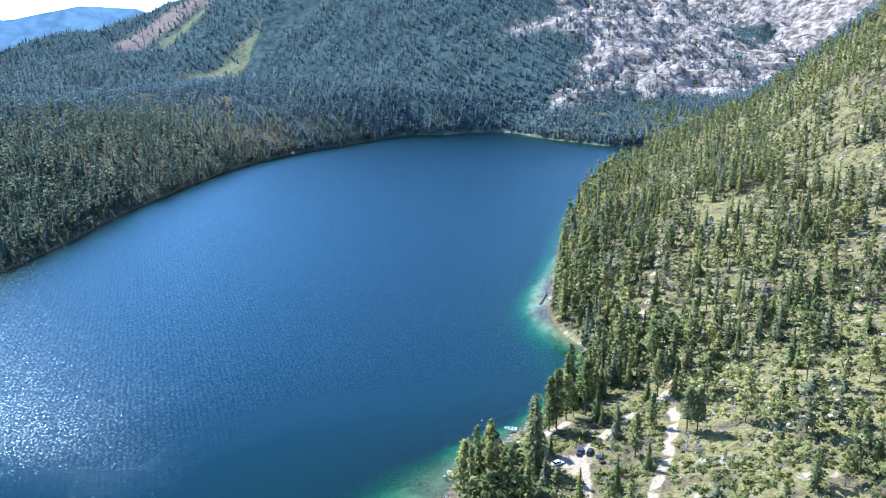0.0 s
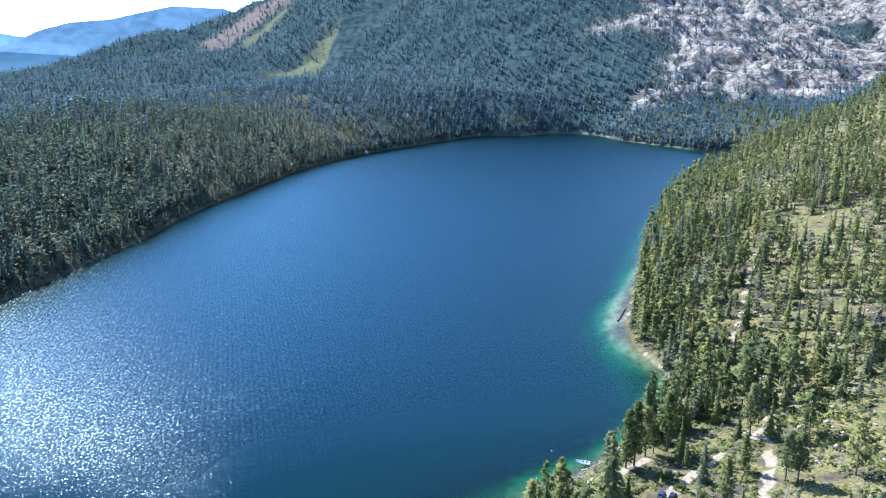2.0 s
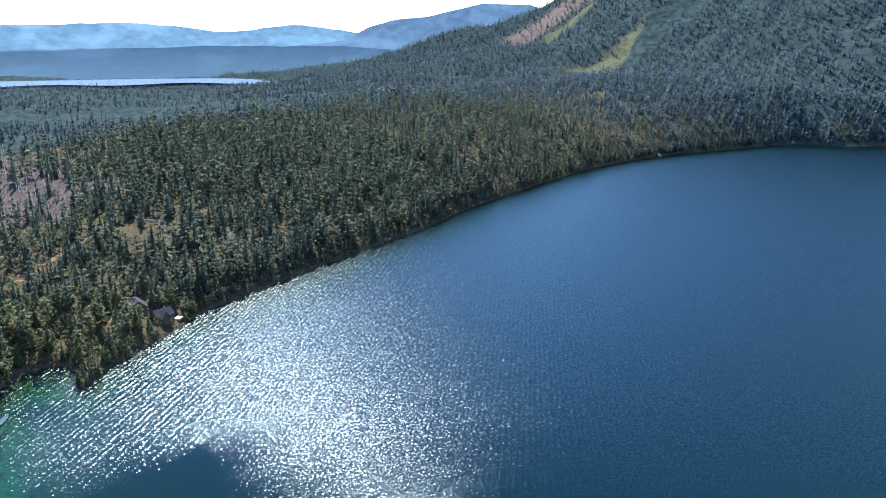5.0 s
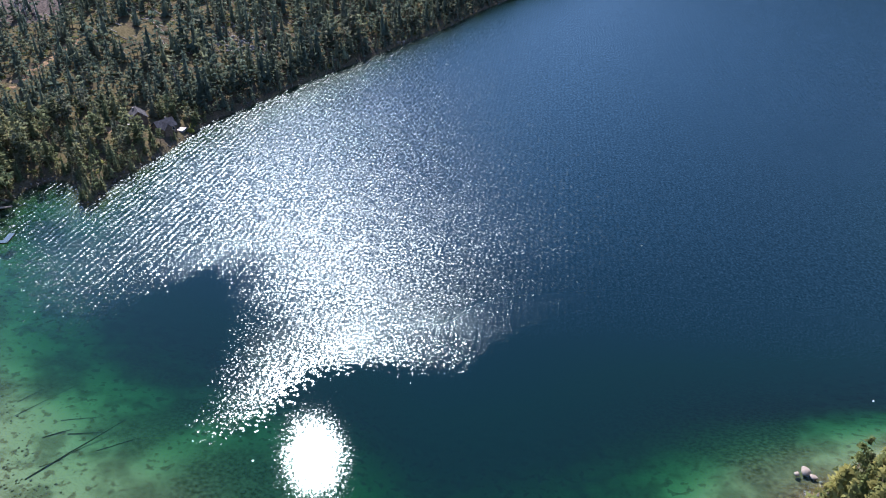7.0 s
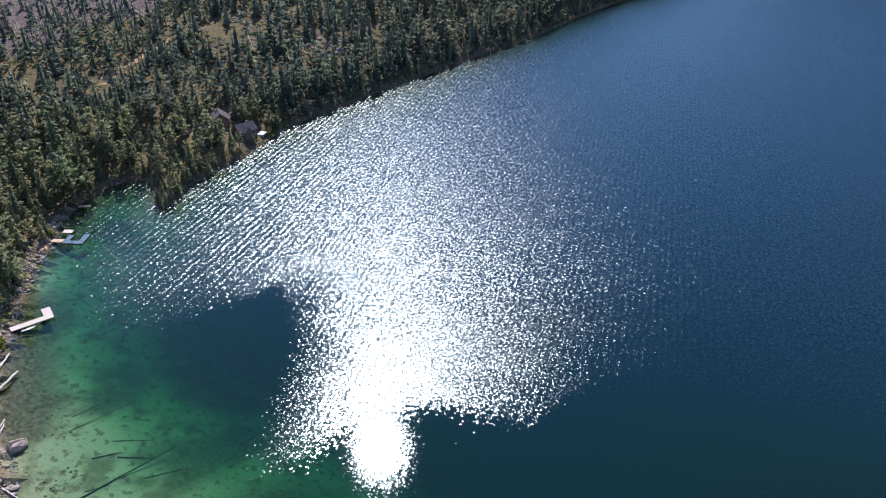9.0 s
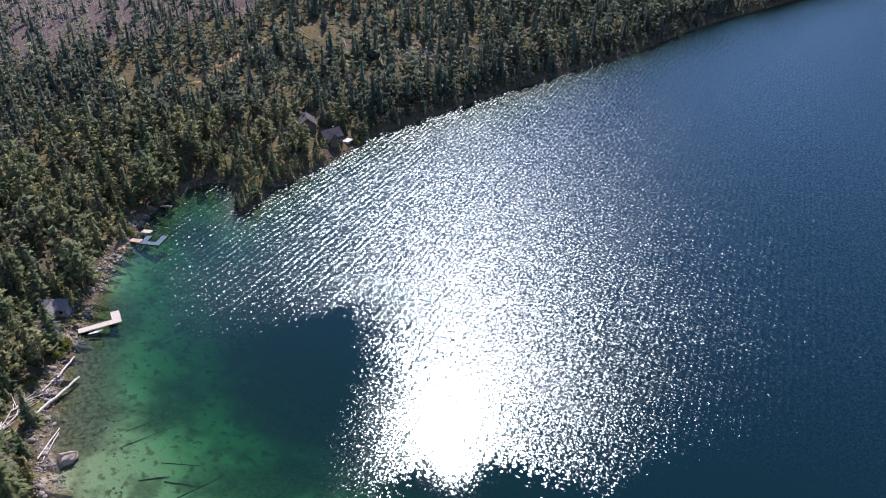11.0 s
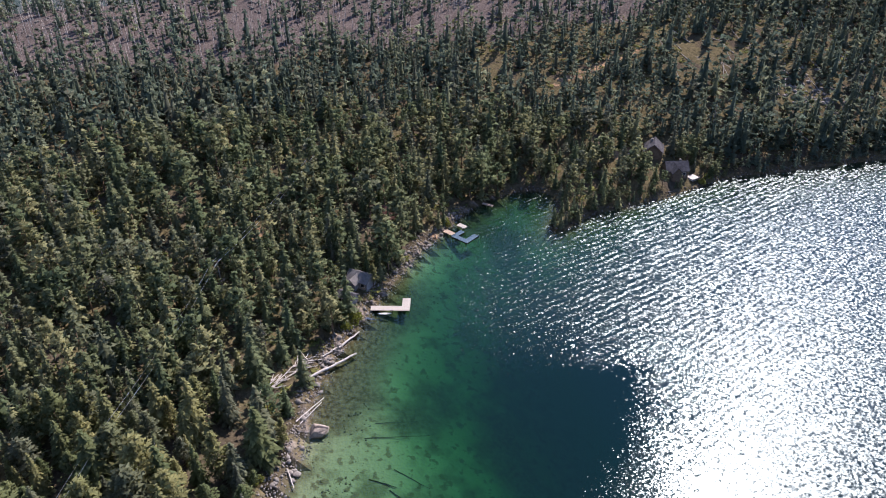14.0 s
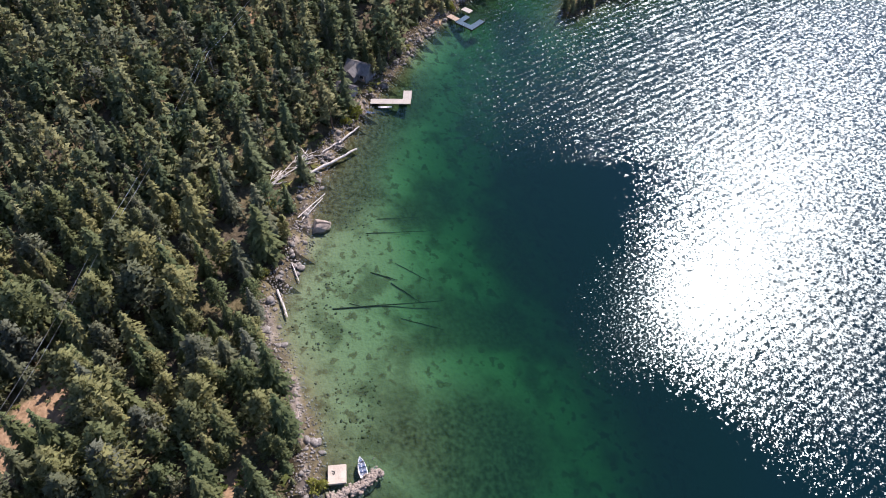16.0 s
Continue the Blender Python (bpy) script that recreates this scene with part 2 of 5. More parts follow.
    bed_dark = ramp(n, l, fine, (0.35, (0.045, 0.033, 0.018)), (0.65, (0.14, 0.108, 0.065)))
    specks = ramp(n, l, texture(n, l, 0.45, 5), (0.56, (0, 0, 0)), (0.62, (0.85, 0.85, 0.85)))
    bed_light = mix(n, l, specks, bed_light, bed_dark)
    bed = mix(n, l, attribute(n, "weed"), bed_light, bed_dark)
    col = mix(n, l, attribute(n, "bed"), col, bed)
    l.new(col, p.inputs["Base Color"])
    crags = math_node(n, l, "MULTIPLY", crag, math_node(n, l, "MULTIPLY", attribute(n, "stone"), 15.0))
    bump(n, l, p, math_node(n, l, "MULTIPLY_ADD", fine, 0.4, crags), 1.0, 1.0)
    return m


def water_material():
    """Clear water: what lies below shows through as the depth lets it, the deep scatters blue, the waves mirror."""
    m = bpy.data.materials.new("lake_water")
    m.use_nodes = True
    n, l = m.node_tree.nodes, m.node_tree.links
    n.clear()
    out = n.new("ShaderNodeOutputMaterial")
    depth = attribute(n, "depth")
    passed = n.new("ShaderNodeCombineColor")
    for k, dim in enumerate((0.34, 0.134, 0.215)):
        l.new(math_node(n, l, "POWER", math.e, math_node(n, l, "MULTIPLY", depth, -dim)), passed.inputs[k])
    clear = n.new("ShaderNodeBsdfTransparent")
    reach = math_node(n, l, "MAXIMUM", math_node(n, l, "MINIMUM", math_node(n, l, "MULTIPLY_ADD", depth, -0.143, 2.5), 1.0), 0.0)
    l.new(mix(n, l, reach, (0.0, 0.0, 0.0), passed.outputs[0]), clear.inputs[0])
    thick = math_node(n, l, "SUBTRACT", 1.0, math_node(n, l, "POWER", math.e, math_node(n, l, "MULTIPLY", depth, -0.10)))
    deep = ramp(n, l, thick, (0.0, (0, 0, 0)), (0.35, (0.0015, 0.006, 0.0048)), (0.8, (0.0003, 0.0092, 0.0088)), (0.965, (0.0001, 0.0082, 0.013)), (1.0, (0.0, 0.0108, 0.0195)))
    scatter = n.new("ShaderNodeBsdfDiffuse")
    l.new(deep, scatter.inputs[0])
    body = n.new("ShaderNodeAddShader")
    l.new(clear.outputs[0], body.inputs[0])
    l.new(scatter.outputs[0], body.inputs[1])
    # waves, as slopes of the surface: short steep chop where the wind blows, long rollers before the western shore, almost flat in the lee
    tc = n.new("ShaderNodeTexCoord")

    def vector(op, a, *rest):
        q = n.new("ShaderNodeVectorMath")
        q.operation = op
        l.new(a, q.inputs[0])
        for k, value in enumerate(rest):
            sock = q.inputs["Scale"] if op == "SCALE" else q.inputs[k + 1]
            if isinstance(value, (tuple, float)):
                sock.default_value = value
            else:
                l.new(value, sock)
        return q.outputs[0]

    def ripples(turn, stretch, scale, detail, tall):
        """Slopes to both sides, of waves whose crests are longer than they are wide."""
        a = node(n, "ShaderNodeMapping", Rotation=(0, 0, radians(turn)))
        l.new(tc.outputs["Object"], a.inputs[0])
        b = node(n, "ShaderNodeMapping", Location=(5.3, 2.9, 0.37), Scale=(1.0, stretch, 1.0))
        l.new(a.outputs[0], b.inputs[0])
        w = node(n, "ShaderNodeTexNoise", Scale=scale, Detail=detail)
        l.new(b.outputs[0], w.inputs["Vector"])
        return vector("SCALE", vector("SUBTRACT", w.outputs["Color"], (0.5, 0.5, 0.5)), tall)

    # young short waves behind the lee, longer ones where the wind has had its run
    chop = ripples(-38, 0.7, 1.7, 1.0, 0.84)
    fine = ripples(20, 0.8, 3.1, 1.0, 0.6)
    grown = ripples(-25, 0.7, 1.1, 1.0, 0.52)
    crossing = ripples(30, 0.8, 1.95, 1.0, 0.4)
    run = attribute(n, "run")
    young = math_node(n, l, "SUBTRACT", 1.0, run)

    def rollers(turn, length, bend):
        """Long parallel crests: a slope across them."""
        a = node(n, "ShaderNodeMapping", Rotation=(0, 0, radians(turn)))
        l.new(tc.outputs["Object"], a.inputs[0])
        w = node(n, "ShaderNodeTexWave", Scale=0.314 / length, Distortion=bend, Detail=2.0)
        w.inputs["Detail Scale"].default_value = 1.2
        l.new(a.outputs[0], w.inputs["Vector"])
        return math_node(n, l, "SUBTRACT", w.outputs["Fac"], 0.5)

    roller = rollers(-17, 3.2, 4.0)
    swell = rollers(-22, 2.3, 3.0)
    gust = node(n, "ShaderNodeTexNoise", Scale=0.6, Detail=3.0)
    l.new(tc.outputs["Object"], gust.inputs["Vector"])
    ragged = math_node(n, l, "MULTIPLY_ADD", math_node(n, l, "SUBTRACT", gust.outputs["Fac"], 0.5), 2.2, attribute(n, "wind"))
    wind = ramp(n, l, ragged, (0.40, (0, 0, 0)), (0.62, (1, 1, 1)))
    rolling = n.new("ShaderNodeCombineXYZ")
    l.new(math_node(n, l, "MULTIPLY_ADD", roller, math_node(n, l, "MULTIPLY", attribute(n, "surf"), 0.09), math_node(n, l, "MULTIPLY", swell, 0.07)), rolling.inputs[0])
    short, long = vector("SCALE", vector("ADD", chop, fine), young), vector("SCALE", vector("ADD", grown, crossing), run)
    slope = vector("ADD", vector("ADD", short, long), rolling.outputs[0])
    slope = vector("SCALE", slope, attribute(n, "fetch"))
    slope = vector("SCALE", slope, math_node(n, l, "MULTIPLY_ADD", wind, 0.8, 0.2))
    facing = vector("NORMALIZE", vector("ADD", vector("MULTIPLY", slope, (1.0, 1.0, 0.0)), (0.0, 0.0, 1.0)))
    gloss = n.new("ShaderNodeBsdfGlossy")
    gloss.distribution = "BECKMANN"
    gloss.inputs["Color"].default_value = (0.61, 0.77, 0.83, 1)
    l.new(math_node(n, l, "MULTIPLY_ADD", wind, math_node(n, l, "MULTIPLY_ADD", run, 0.06, math_node(n, l, "MULTIPLY_ADD", attribute(n, "fetch"), 0.12, 0.04)), 0.1), gloss.inputs["Roughness"])
    l.new(facing, gloss.inputs["Normal"])
    fres = node(n, "ShaderNodeFresnel", IOR=1.33)
    l.new(facing, fres.inputs["Normal"])
    top = n.new("ShaderNodeMixShader")
    l.new(fres.outputs[0], top.inputs[0])
    l.new(body.outputs[0], top.inputs[1])
    l.new(gloss.outputs[0], top.inputs[2])
    l.new(top.outputs[0], out.inputs[0])
    return m


def leaf_material(name, dark, light, single=False, thin_share=0.36):
    m, n, l, p = material(name, 0.9, 0.0, 0.04)
    tint = n.new("ShaderNodeObjectInfo").outputs["Random"] if single else attribute(n, "tint")
    mean = sum(dark + light) / 6
    col = ramp(n, l, tint, (0.0, dark), (0.45, tuple(0.7 * a + 0.3 * b for a, b in zip(dark, light))), (0.62, (mean * 0.93, mean * 1.04, mean * 0.78)),
               (0.7, tuple(0.45 * a + 0.55 * b for a, b in zip(dark, light))), (1.0, light))
    isle = n.new("ShaderNodeNewGeometry").outputs["Random Per Island"]
    shade = math_node(n, l, "MULTIPLY_ADD", isle, 0.45, 0.8)
    shade = math_node(n, l, "MULTIPLY", shade, math_node(n, l, "MULTIPLY_ADD", texture(n, l, 2.2, 2), 1.0, 0.5))
    grey = n.new("ShaderNodeCombineColor")
    for k in range(3):
        l.new(shade, grey.inputs[k])
    col = mix(n, l, 1.0, col, grey.outputs[0], "MULTIPLY")
    l.new(col, p.inputs["Base Color"])
    thin = n.new("ShaderNodeBsdfTranslucent")
    l.new(col, thin.inputs[0])
    both = node(n, "ShaderNodeMixShader", Fac=thin_share)
    l.new(p.outputs[0], both.inputs[1])
    l.new(thin.outputs[0], both.inputs[2])
    l.new(both.outputs[0], n["Material Output"].inputs[0])
    return m


GROUND, WATER = ground_material(), water_material()
NEEDLES = leaf_material("needles", (0.108, 0.146, 0.08), (0.24, 0.248, 0.132), thin_share=0.5)
NEEDLES_EAST = leaf_material("pine_needles", (0.108, 0.132, 0.052), (0.212, 0.208, 0.074), thin_share=0.42)
# far needles: the blue of distant haze is put into both base colours
NEEDLES_HAZED = leaf_material("hazed_blue_needles", (0.09, 0.14, 0.165), (0.15, 0.205, 0.22), thin_share=0.5)
NEEDLES_GREY_HAZED = leaf_material("hazed_half_dead_needles", (0.085, 0.118, 0.138), (0.145, 0.178, 0.19), thin_share=0.5)
NEEDLES_FIR = leaf_material("fir_needles", (0.082, 0.117, 0.09), (0.166, 0.192, 0.123), thin_share=0.44)
NEEDLES_SINGLE = leaf_material("needles_of_single_trees", (0.112, 0.15, 0.074), (0.27, 0.27, 0.126), True, 0.5)
NEEDLES_POINT = leaf_material("needles_of_point_trees", (0.115, 0.142, 0.052), (0.25, 0.245, 0.085), True, 0.45)
BARK = two_tone("bark", (0.06, 0.045, 0.035), (0.2, 0.14, 0.1), 1.5, 0.9)
SNAG = two_tone("weathered_snag_wood", (0.16, 0.15, 0.14), (0.4, 0.38, 0.36), 1.2, 0.85)


# ------------------------------------------------------------------ meshes
def mesh_of(name, verts, tris, mats, slots=None, normals=None, **values):
    """A mesh object from arrays of corners and triangles, with one number a corner for each further name."""
    me = bpy.data.meshes.new(name)
    v, f = np.asarray(verts, np.float32), np.asarray(tris, np.int32)
    k = f.shape[1]
    me.vertices.add(len(v))
    me.vertices.foreach_set("co", v.ravel())
    me.loops.add(f.size)
    me.loops.foreach_set("vertex_index", f.ravel())
    me.polygons.add(len(f))
    me.polygons.foreach_set("loop_start", np.arange(0, f.size, k, dtype=np.int32))
    if slots is not None:
        me.polygons.foreach_set("material_index", np.asarray(slots, np.int32))
    for key, value in values.items():
        a = me.attributes.new(key, "FLOAT", "POINT")
        a.data.foreach_set("value", np.asarray(value, np.float32).ravel())
    if normals is not None:
        me.attributes.new("custom_normal", "FLOAT_VECTOR", "POINT").data.foreach_set("vector", np.asarray(normals, np.float32).ravel())
    for mat in mats:
        me.materials.append(mat)
    me.update(calc_edges=True)
    return me


def stretched(fine, lo, hi, near, far, grow, middle=0.0):
    """Lines fine metres apart from lo to hi, and ever wider out to near and far; up to middle never over 16 m."""
    mid = list(np.arange(lo, hi + 0.1, fine))
    step, a = fine, mid[-1]
    while a < far:
        step = min(step * grow, 16 if a < middle else 60)
        a += step
        mid.append(a)
    step, a = fine, mid[0]
    while a > near:
        step = min(step * grow, 50)
        a -= step
        mid.insert(0, a)
    return np.array(mid)


def sheet(xs, ys):
    gx, gy = np.meshgrid(xs, ys)
    nx, ny = len(xs), len(ys)
    i = (np.arange(ny - 1)[:, None] * nx + np.arange(nx - 1)[None, :]).ravel()
    return gx.ravel(), gy.ravel(), np.stack([i, i + 1, i + nx + 1, i + nx], 1)


def path_distance(x, y, line):
    best = np.full(np.shape(x), 1e9)
    for (ax, ay), (bx, by) in zip(line, line[1:]):
        ex, ey = bx - ax, by - ay
        u = np.clip(((x - ax) * ex + (y - ay) * ey) / (ex * ex + ey * ey), 0, 1)
        best = np.minimum(best, np.hypot(x - ax - u * ex, y - ay - u * ey))
    return best


TRAILS = [([(50, 190), (49, 211), (48, 222)], 1.8), ([(61, 244), (76, 256), (92, 268), (103, 288), (106, 316), (100, 345), (112, 370), (126, 410), (150, 470)], 1.1),
          ([(92, 268), (90, 253), (78, 222), (69, 205), (62, 190)], 1.7),
          ([(49, 228), (61, 244), (49, 257), (37, 248)], 1.3)]
SANDS = [(46, 226, 10), (52, 233, 6), (38, 232, 5), (61, 244, 4), (49, 257, 4), (37, 248, 5), (73, 280, 2.5), (90, 254, 3), (182, 300, 5), (176, 286, 4), (192, 318, 5), (128, 226, 3), (118, 194, 4), (100, 232, 3), (150, 262, 3), (205, 360, 4), (230, 420, 5), (215, 395, 3.5), (160, 340, 3), (84, 240, 2.5), (72, 262, 3), (135, 300, 2.5), (260, 470, 5), (300, 520, 5)]
TRACKS = [([(-136, 46), (-148, 54), (-158, 62)], 4.6), ([(-118, 92), (-130, 101)], 2.6), ([(-300, 118), (-292, 108)], 3.0), ([(-335, 152), (-328, 148)], 2.0), ([(-342, 268), (-325, 275), (-330, 284)], 2.2),
          ([(-420, 330), (-405, 300), (-395, 270)], 2.0), ([(-352, 205), (-346, 214)], 2.5), ([(-276, 176), (-290, 178)], 2.0)]
CLEARINGS = [(45, 230, 9), (-324, 291, 9), (-312, 296, 7.5), (-305, 300, 6.5), (-325, 282, 6), (-318, 285, 5), (-357, 393, 12), (-262, 145, 6.8), (-254, 141, 4.5), (-300, 164, 6.5), (-290, 186, 4), (-218, 116, 6), (-420, 240, 6)]


def open_ground(x, y):
    """Bare sand of trails and clearings, 0 to 1."""
    s = np.zeros(np.shape(x))
    for line, w in TRAILS:
        s = np.maximum(s, smooth(w * 1.6, w * 0.6, path_distance(x, y, line)))
    for cx, cy, r in SANDS:
        s = np.maximum(s, smooth(r * 1.2, r * 0.4, np.hypot(x - cx, y - cy)) * 0.66)
    return s


def bare_dirt(x, y):
    s = np.zeros(np.shape(x))
    for line, w in TRACKS:
        s = np.maximum(s, smooth(w * 1.9, w * 0.5, path_distance(x, y, line)))
    return s


def burnt(x, y):
    return smooth(-428, -470, x + 0.12 * np.maximum(y - 150, 0) + 25 * rough(x, y, 80, 31)) * smooth(520, 330, y)


def meadow(x, y):
    a = path_distance(x, y, [(-520, 1640), (-445, 1760), (-385, 1900), (-350, 1990)])
    b = path_distance(x, y, [(-740, 2020), (-680, 2120)])
    return np.maximum(smooth(80, 35, a), smooth(50, 15, b))


def russet(x, y):
    return smooth(110, 40, path_distance(x, y, [(-860, 2130), (-760, 2230), (-640, 2280)]))


def build_land():
    xs = stretched(4.5, -560, 330, -4600, 2600, 1.045, 1250)
    ys = stretched(4.5, 40, 620, -900, 4700, 1.045, 2500)
    x, y, quads = sheet(xs, ys)
    d = shore_distance(x, y)
    z = ground(x, y, d)
    east = smooth(20, 120, x - 0.2 * (y - 300)) * smooth(1300, 900, y)
    stones = 0.16 * ((x < -200) & (y > 330) & (y < 1100)) + granite(x, y) + east * 0.2 + 0.5 * smooth(6, 2, d) * (d > 0) * (x < -110) * (y < 215) + 0.10
    weed = smooth(-0.1, 0.3, rough(x, y, 26, 41) + 0.42 * smooth(9, 3, np.abs(d)) - 0.15)
    sandy = np.exp(-((x + 162) ** 2 + (y - 122) ** 2) / 30 ** 2)
    weed = np.maximum(weed * (1 - 0.8 * sandy), smooth(30, 60, np.hypot(x + 190, y - 140)) * smooth(140, 60, y - x * 0.3))
    weed = np.maximum(weed, smooth(19, 9, np.abs(d)) * smooth(-194, -202, x) * smooth(-268, -258, x))
    weed = np.maximum(weed, np.where(x < 0, smooth(200, 240, y), 0.25 * (1 - beach_share(x, y))))
    weed = np.maximum(weed, 1.1 * np.exp(-((x + 133) ** 2 + (y - 135) ** 2) / 9 ** 2))
    weed = np.maximum(weed, 0.95 * smooth(24, 10, np.hypot(x + 126, y - 150)))
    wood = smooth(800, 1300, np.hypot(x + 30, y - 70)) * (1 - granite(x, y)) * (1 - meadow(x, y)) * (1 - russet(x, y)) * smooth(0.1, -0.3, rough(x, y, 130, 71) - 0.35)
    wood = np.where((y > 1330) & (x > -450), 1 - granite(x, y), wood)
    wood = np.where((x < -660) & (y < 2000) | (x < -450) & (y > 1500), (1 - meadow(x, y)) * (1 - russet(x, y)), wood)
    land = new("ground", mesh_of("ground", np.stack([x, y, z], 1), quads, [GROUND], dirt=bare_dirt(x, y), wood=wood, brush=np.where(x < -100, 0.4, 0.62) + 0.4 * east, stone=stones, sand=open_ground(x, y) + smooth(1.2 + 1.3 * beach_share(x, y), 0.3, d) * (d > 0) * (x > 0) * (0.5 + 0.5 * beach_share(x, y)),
                                 burnt=burnt(x, y), meadow=meadow(x, y), russet=russet(x, y), bed=smooth(0.5, -0.8, d), weed=weed))
    land.data.polygons.foreach_set("use_smooth", np.ones(len(quads), bool))
    return tagged(land, "mountain valley floor of duff, brush, sand and pale granite", "ground", kind="structure")


WEST_LEE = [(-300, 190), (-262, 178), (-240, 166), (-220, 151), (-208, 166), (-208, 194), (-201, 219), (-189, 212), (-175, 201)]
EAST_LEE = [(-131, 192), (-117, 207), (-93, 217), (-86, 240), (-60, 258), (20, 285), (60, 200), (0, 80), (-330, 80)]
LEE = np.array(WEST_LEE + [(-164, 187), (-152, 168), (-144, 152), (-134, 166)] + EAST_LEE, float)
# a tongue of light air reaches into the lee; behind this line the waves stay low
LOW = np.array([(-300, 150), (-232, 140), (-198, 160), (-194, 195), (-186, 207), (-172, 203), (-152, 204), (-134, 196), (-122, 190), (-100, 196), (-78, 208), (-70, 235),
                (-50, 250), (20, 275), (60, 200), (0, 80), (-330, 80)], float)


def wind(x, y):
    """How rough the water is: ruffled out on the lake, slick in the lee of the near shores."""
    return smooth(-9, 9, shore_distance(x, y, LEE) + 4 * rough(x, y, 14, 51, 3))


def build_water():
    xs = stretched(3.5, -330, 110, -340, 340, 1.04)
    ys = stretched(3.5, 90, 460, 80, 1345, 1.04)
    x, y, quads = sheet(xs, ys)
    d = shore_distance(x, y)
    depth = np.maximum(-ground(x, y, d), 0)
    lake = new("lake", mesh_of("lake", np.stack([x, y, 0 * x], 1), quads, [WATER], depth=depth, wind=wind(x, y), fetch=0.25 + 0.75 * smooth(-6, 48, shore_distance(x, y, LOW)), run=smooth(-8, 65, shore_distance(x, y, LEE)), surf=smooth(60, 5, 0.81 * (x + 270) + 0.58 * (y - 262)) * smooth(430, 300, y)))
    return tagged(lake, "clear deep-blue lake water with green shallows", "lake", kind="structure")


build_land()
build_water()


# ------------------------------------------------------------------ trees
def spray(v, f, n, o, tip, side, q):
    """One spray of needles: a triangle that faces the way q, whose corners are lit as part of a rounded tuft."""
    if np.cross(tip - o - side, -2 * side) @ q < 0:
        side = -side
    i = len(v)
    v += [o + side, tip, o - side]
    n += [q / np.linalg.norm(q)] * 3
    f.append((i, i + 1, i + 2))


def pine_crown(rng, count, size, spread, bare):
    """Tufts at the ends of uneven limbs, with gaps between them and the upper stem showing."""
    v, f, n = [], [], []
    limbs = max(8, count // 15)
    for k in range(limbs):
        u = (k + rng.random()) / limbs
        a = k * 2.4 + rng.normal(0, 0.5)
        reach = spread * (1 - u ** 2.2) * min(1.0, 0.55 + 1.6 * u) * rng.uniform(0.45, 1.3)
        radius = rng.uniform(0.045, 0.085) * (1.2 - 0.5 * u) * spread / 0.18
        out = np.array([math.cos(a), math.sin(a), 0.0])
        at = out * reach * 0.8 + np.array([0, 0, bare + (0.94 - bare) * u])
        for j in range(count // limbs):
            s = rng.normal(size=3) * (1.0, 1.0, 0.6)
            s /= np.linalg.norm(s)
            o = at - out * reach * 0.7 * rng.random() ** 2.5 + s * (1.0, 1.0, 0.6) * radius * rng.random() ** 0.4
            q = s * 0.75 + out * 0.3 + np.array([0, 0, 0.45])
            long = size * rng.uniform(0.6, 1.3)
            way = s + out * 0.5 + rng.normal(size=3) * 0.5
            way /= np.linalg.norm(way)
            side = np.cross(way, rng.normal(size=3))
            spray(v, f, n, o - way * long * 0.4, o + way * long * 0.6, side / np.linalg.norm(side) * long * rng.uniform(0.35, 0.6), q)
    return np.array(v), np.array(f), np.array(n)


def fir_crown(rng, count, size, spread, bare):
    """Whorls of drooping boughs that grow shorter towards a pointed tip."""
    v, f, n = [], [], []
    layers = max(3, int(math.sqrt(count) * 0.8))
    weights = [(1.15 - k / layers) for k in range(layers)]
    for k in range(layers):
        u = (k + 0.25 + 0.5 * rng.random()) / layers
        boughs = max(3, min(int(9 * (1.1 - 0.6 * u)), int(1.6 * count / layers * (1.15 - u))))
        each = max(1, int(count * weights[k] / sum(weights) / boughs + rng.random()))
        for b in range(boughs):
            a = 6.2832 * (b + rng.random() * 0.7) / boughs + k
            reach = spread * (1 - u) ** 0.8 * rng.uniform(0.6, 1.25) + 0.012
            c, w = math.cos(a), math.sin(a)
            z = bare + (0.97 - bare) * u + rng.normal(0, 0.012)
            for j in range(each):
                r = reach * (0.35 + 0.65 * (j + rng.random()) / each)
                bend = a + rng.normal(0, 0.16)
                c, w = math.cos(bend), math.sin(bend)
                long = size * rng.uniform(0.7, 1.3) * (1.1 - 0.4 * u)
                o = np.array([c * (r - long * 0.6), w * (r - long * 0.6), z - 0.3 * (r - long * 0.6)])
                tip = np.array([c * (r + long * 0.4), w * (r + long * 0.4), z - 0.42 * (r + long * 0.4)])
                twist = rng.normal(0, 0.5)
                q = np.array([0.75 * c, 0.75 * w, 0.5 + 0.5 * u]) + rng.normal(size=3) * 0.25
                spray(v, f, n, o, tip, np.array([-w * math.cos(twist), c * math.cos(twist), math.sin(twist)]) * long * rng.uniform(0.35, 0.6), q)
    i, m = len(v), 5
    for k in range(m):
        a = 6.2832 * k / m
        g = 0.4 * spread
        v.append(np.array([g * math.cos(a), g * math.sin(a), bare + 0.03]))
        n.append(np.array([0.9 * math.cos(a), 0.9 * math.sin(a), 0.3]))
    v.append(np.array([0, 0, 0.97]))
    n.append(np.array([0, 0, 1.0]))
    f += [(i + k, i + (k + 1) % m, i + m) for k in range(m)]
    return np.array(v), np.array(f), np.array(n)


def stem(sides, height=0.9, radius=0.014):
    ring = [(math.cos(2 * math.pi * k / sides), math.sin(2 * math.pi * k / sides)) for k in range(sides)]
    v = [(radius * c, radius * w, -0.03) for c, w in ring] + [(0, 0, height)]
    return np.array(v), np.array([(k, (k + 1) % sides, sides) for k in range(sides)]), np.array([(c, w, 0) for c, w in ring] + [(0, 0, 1)])


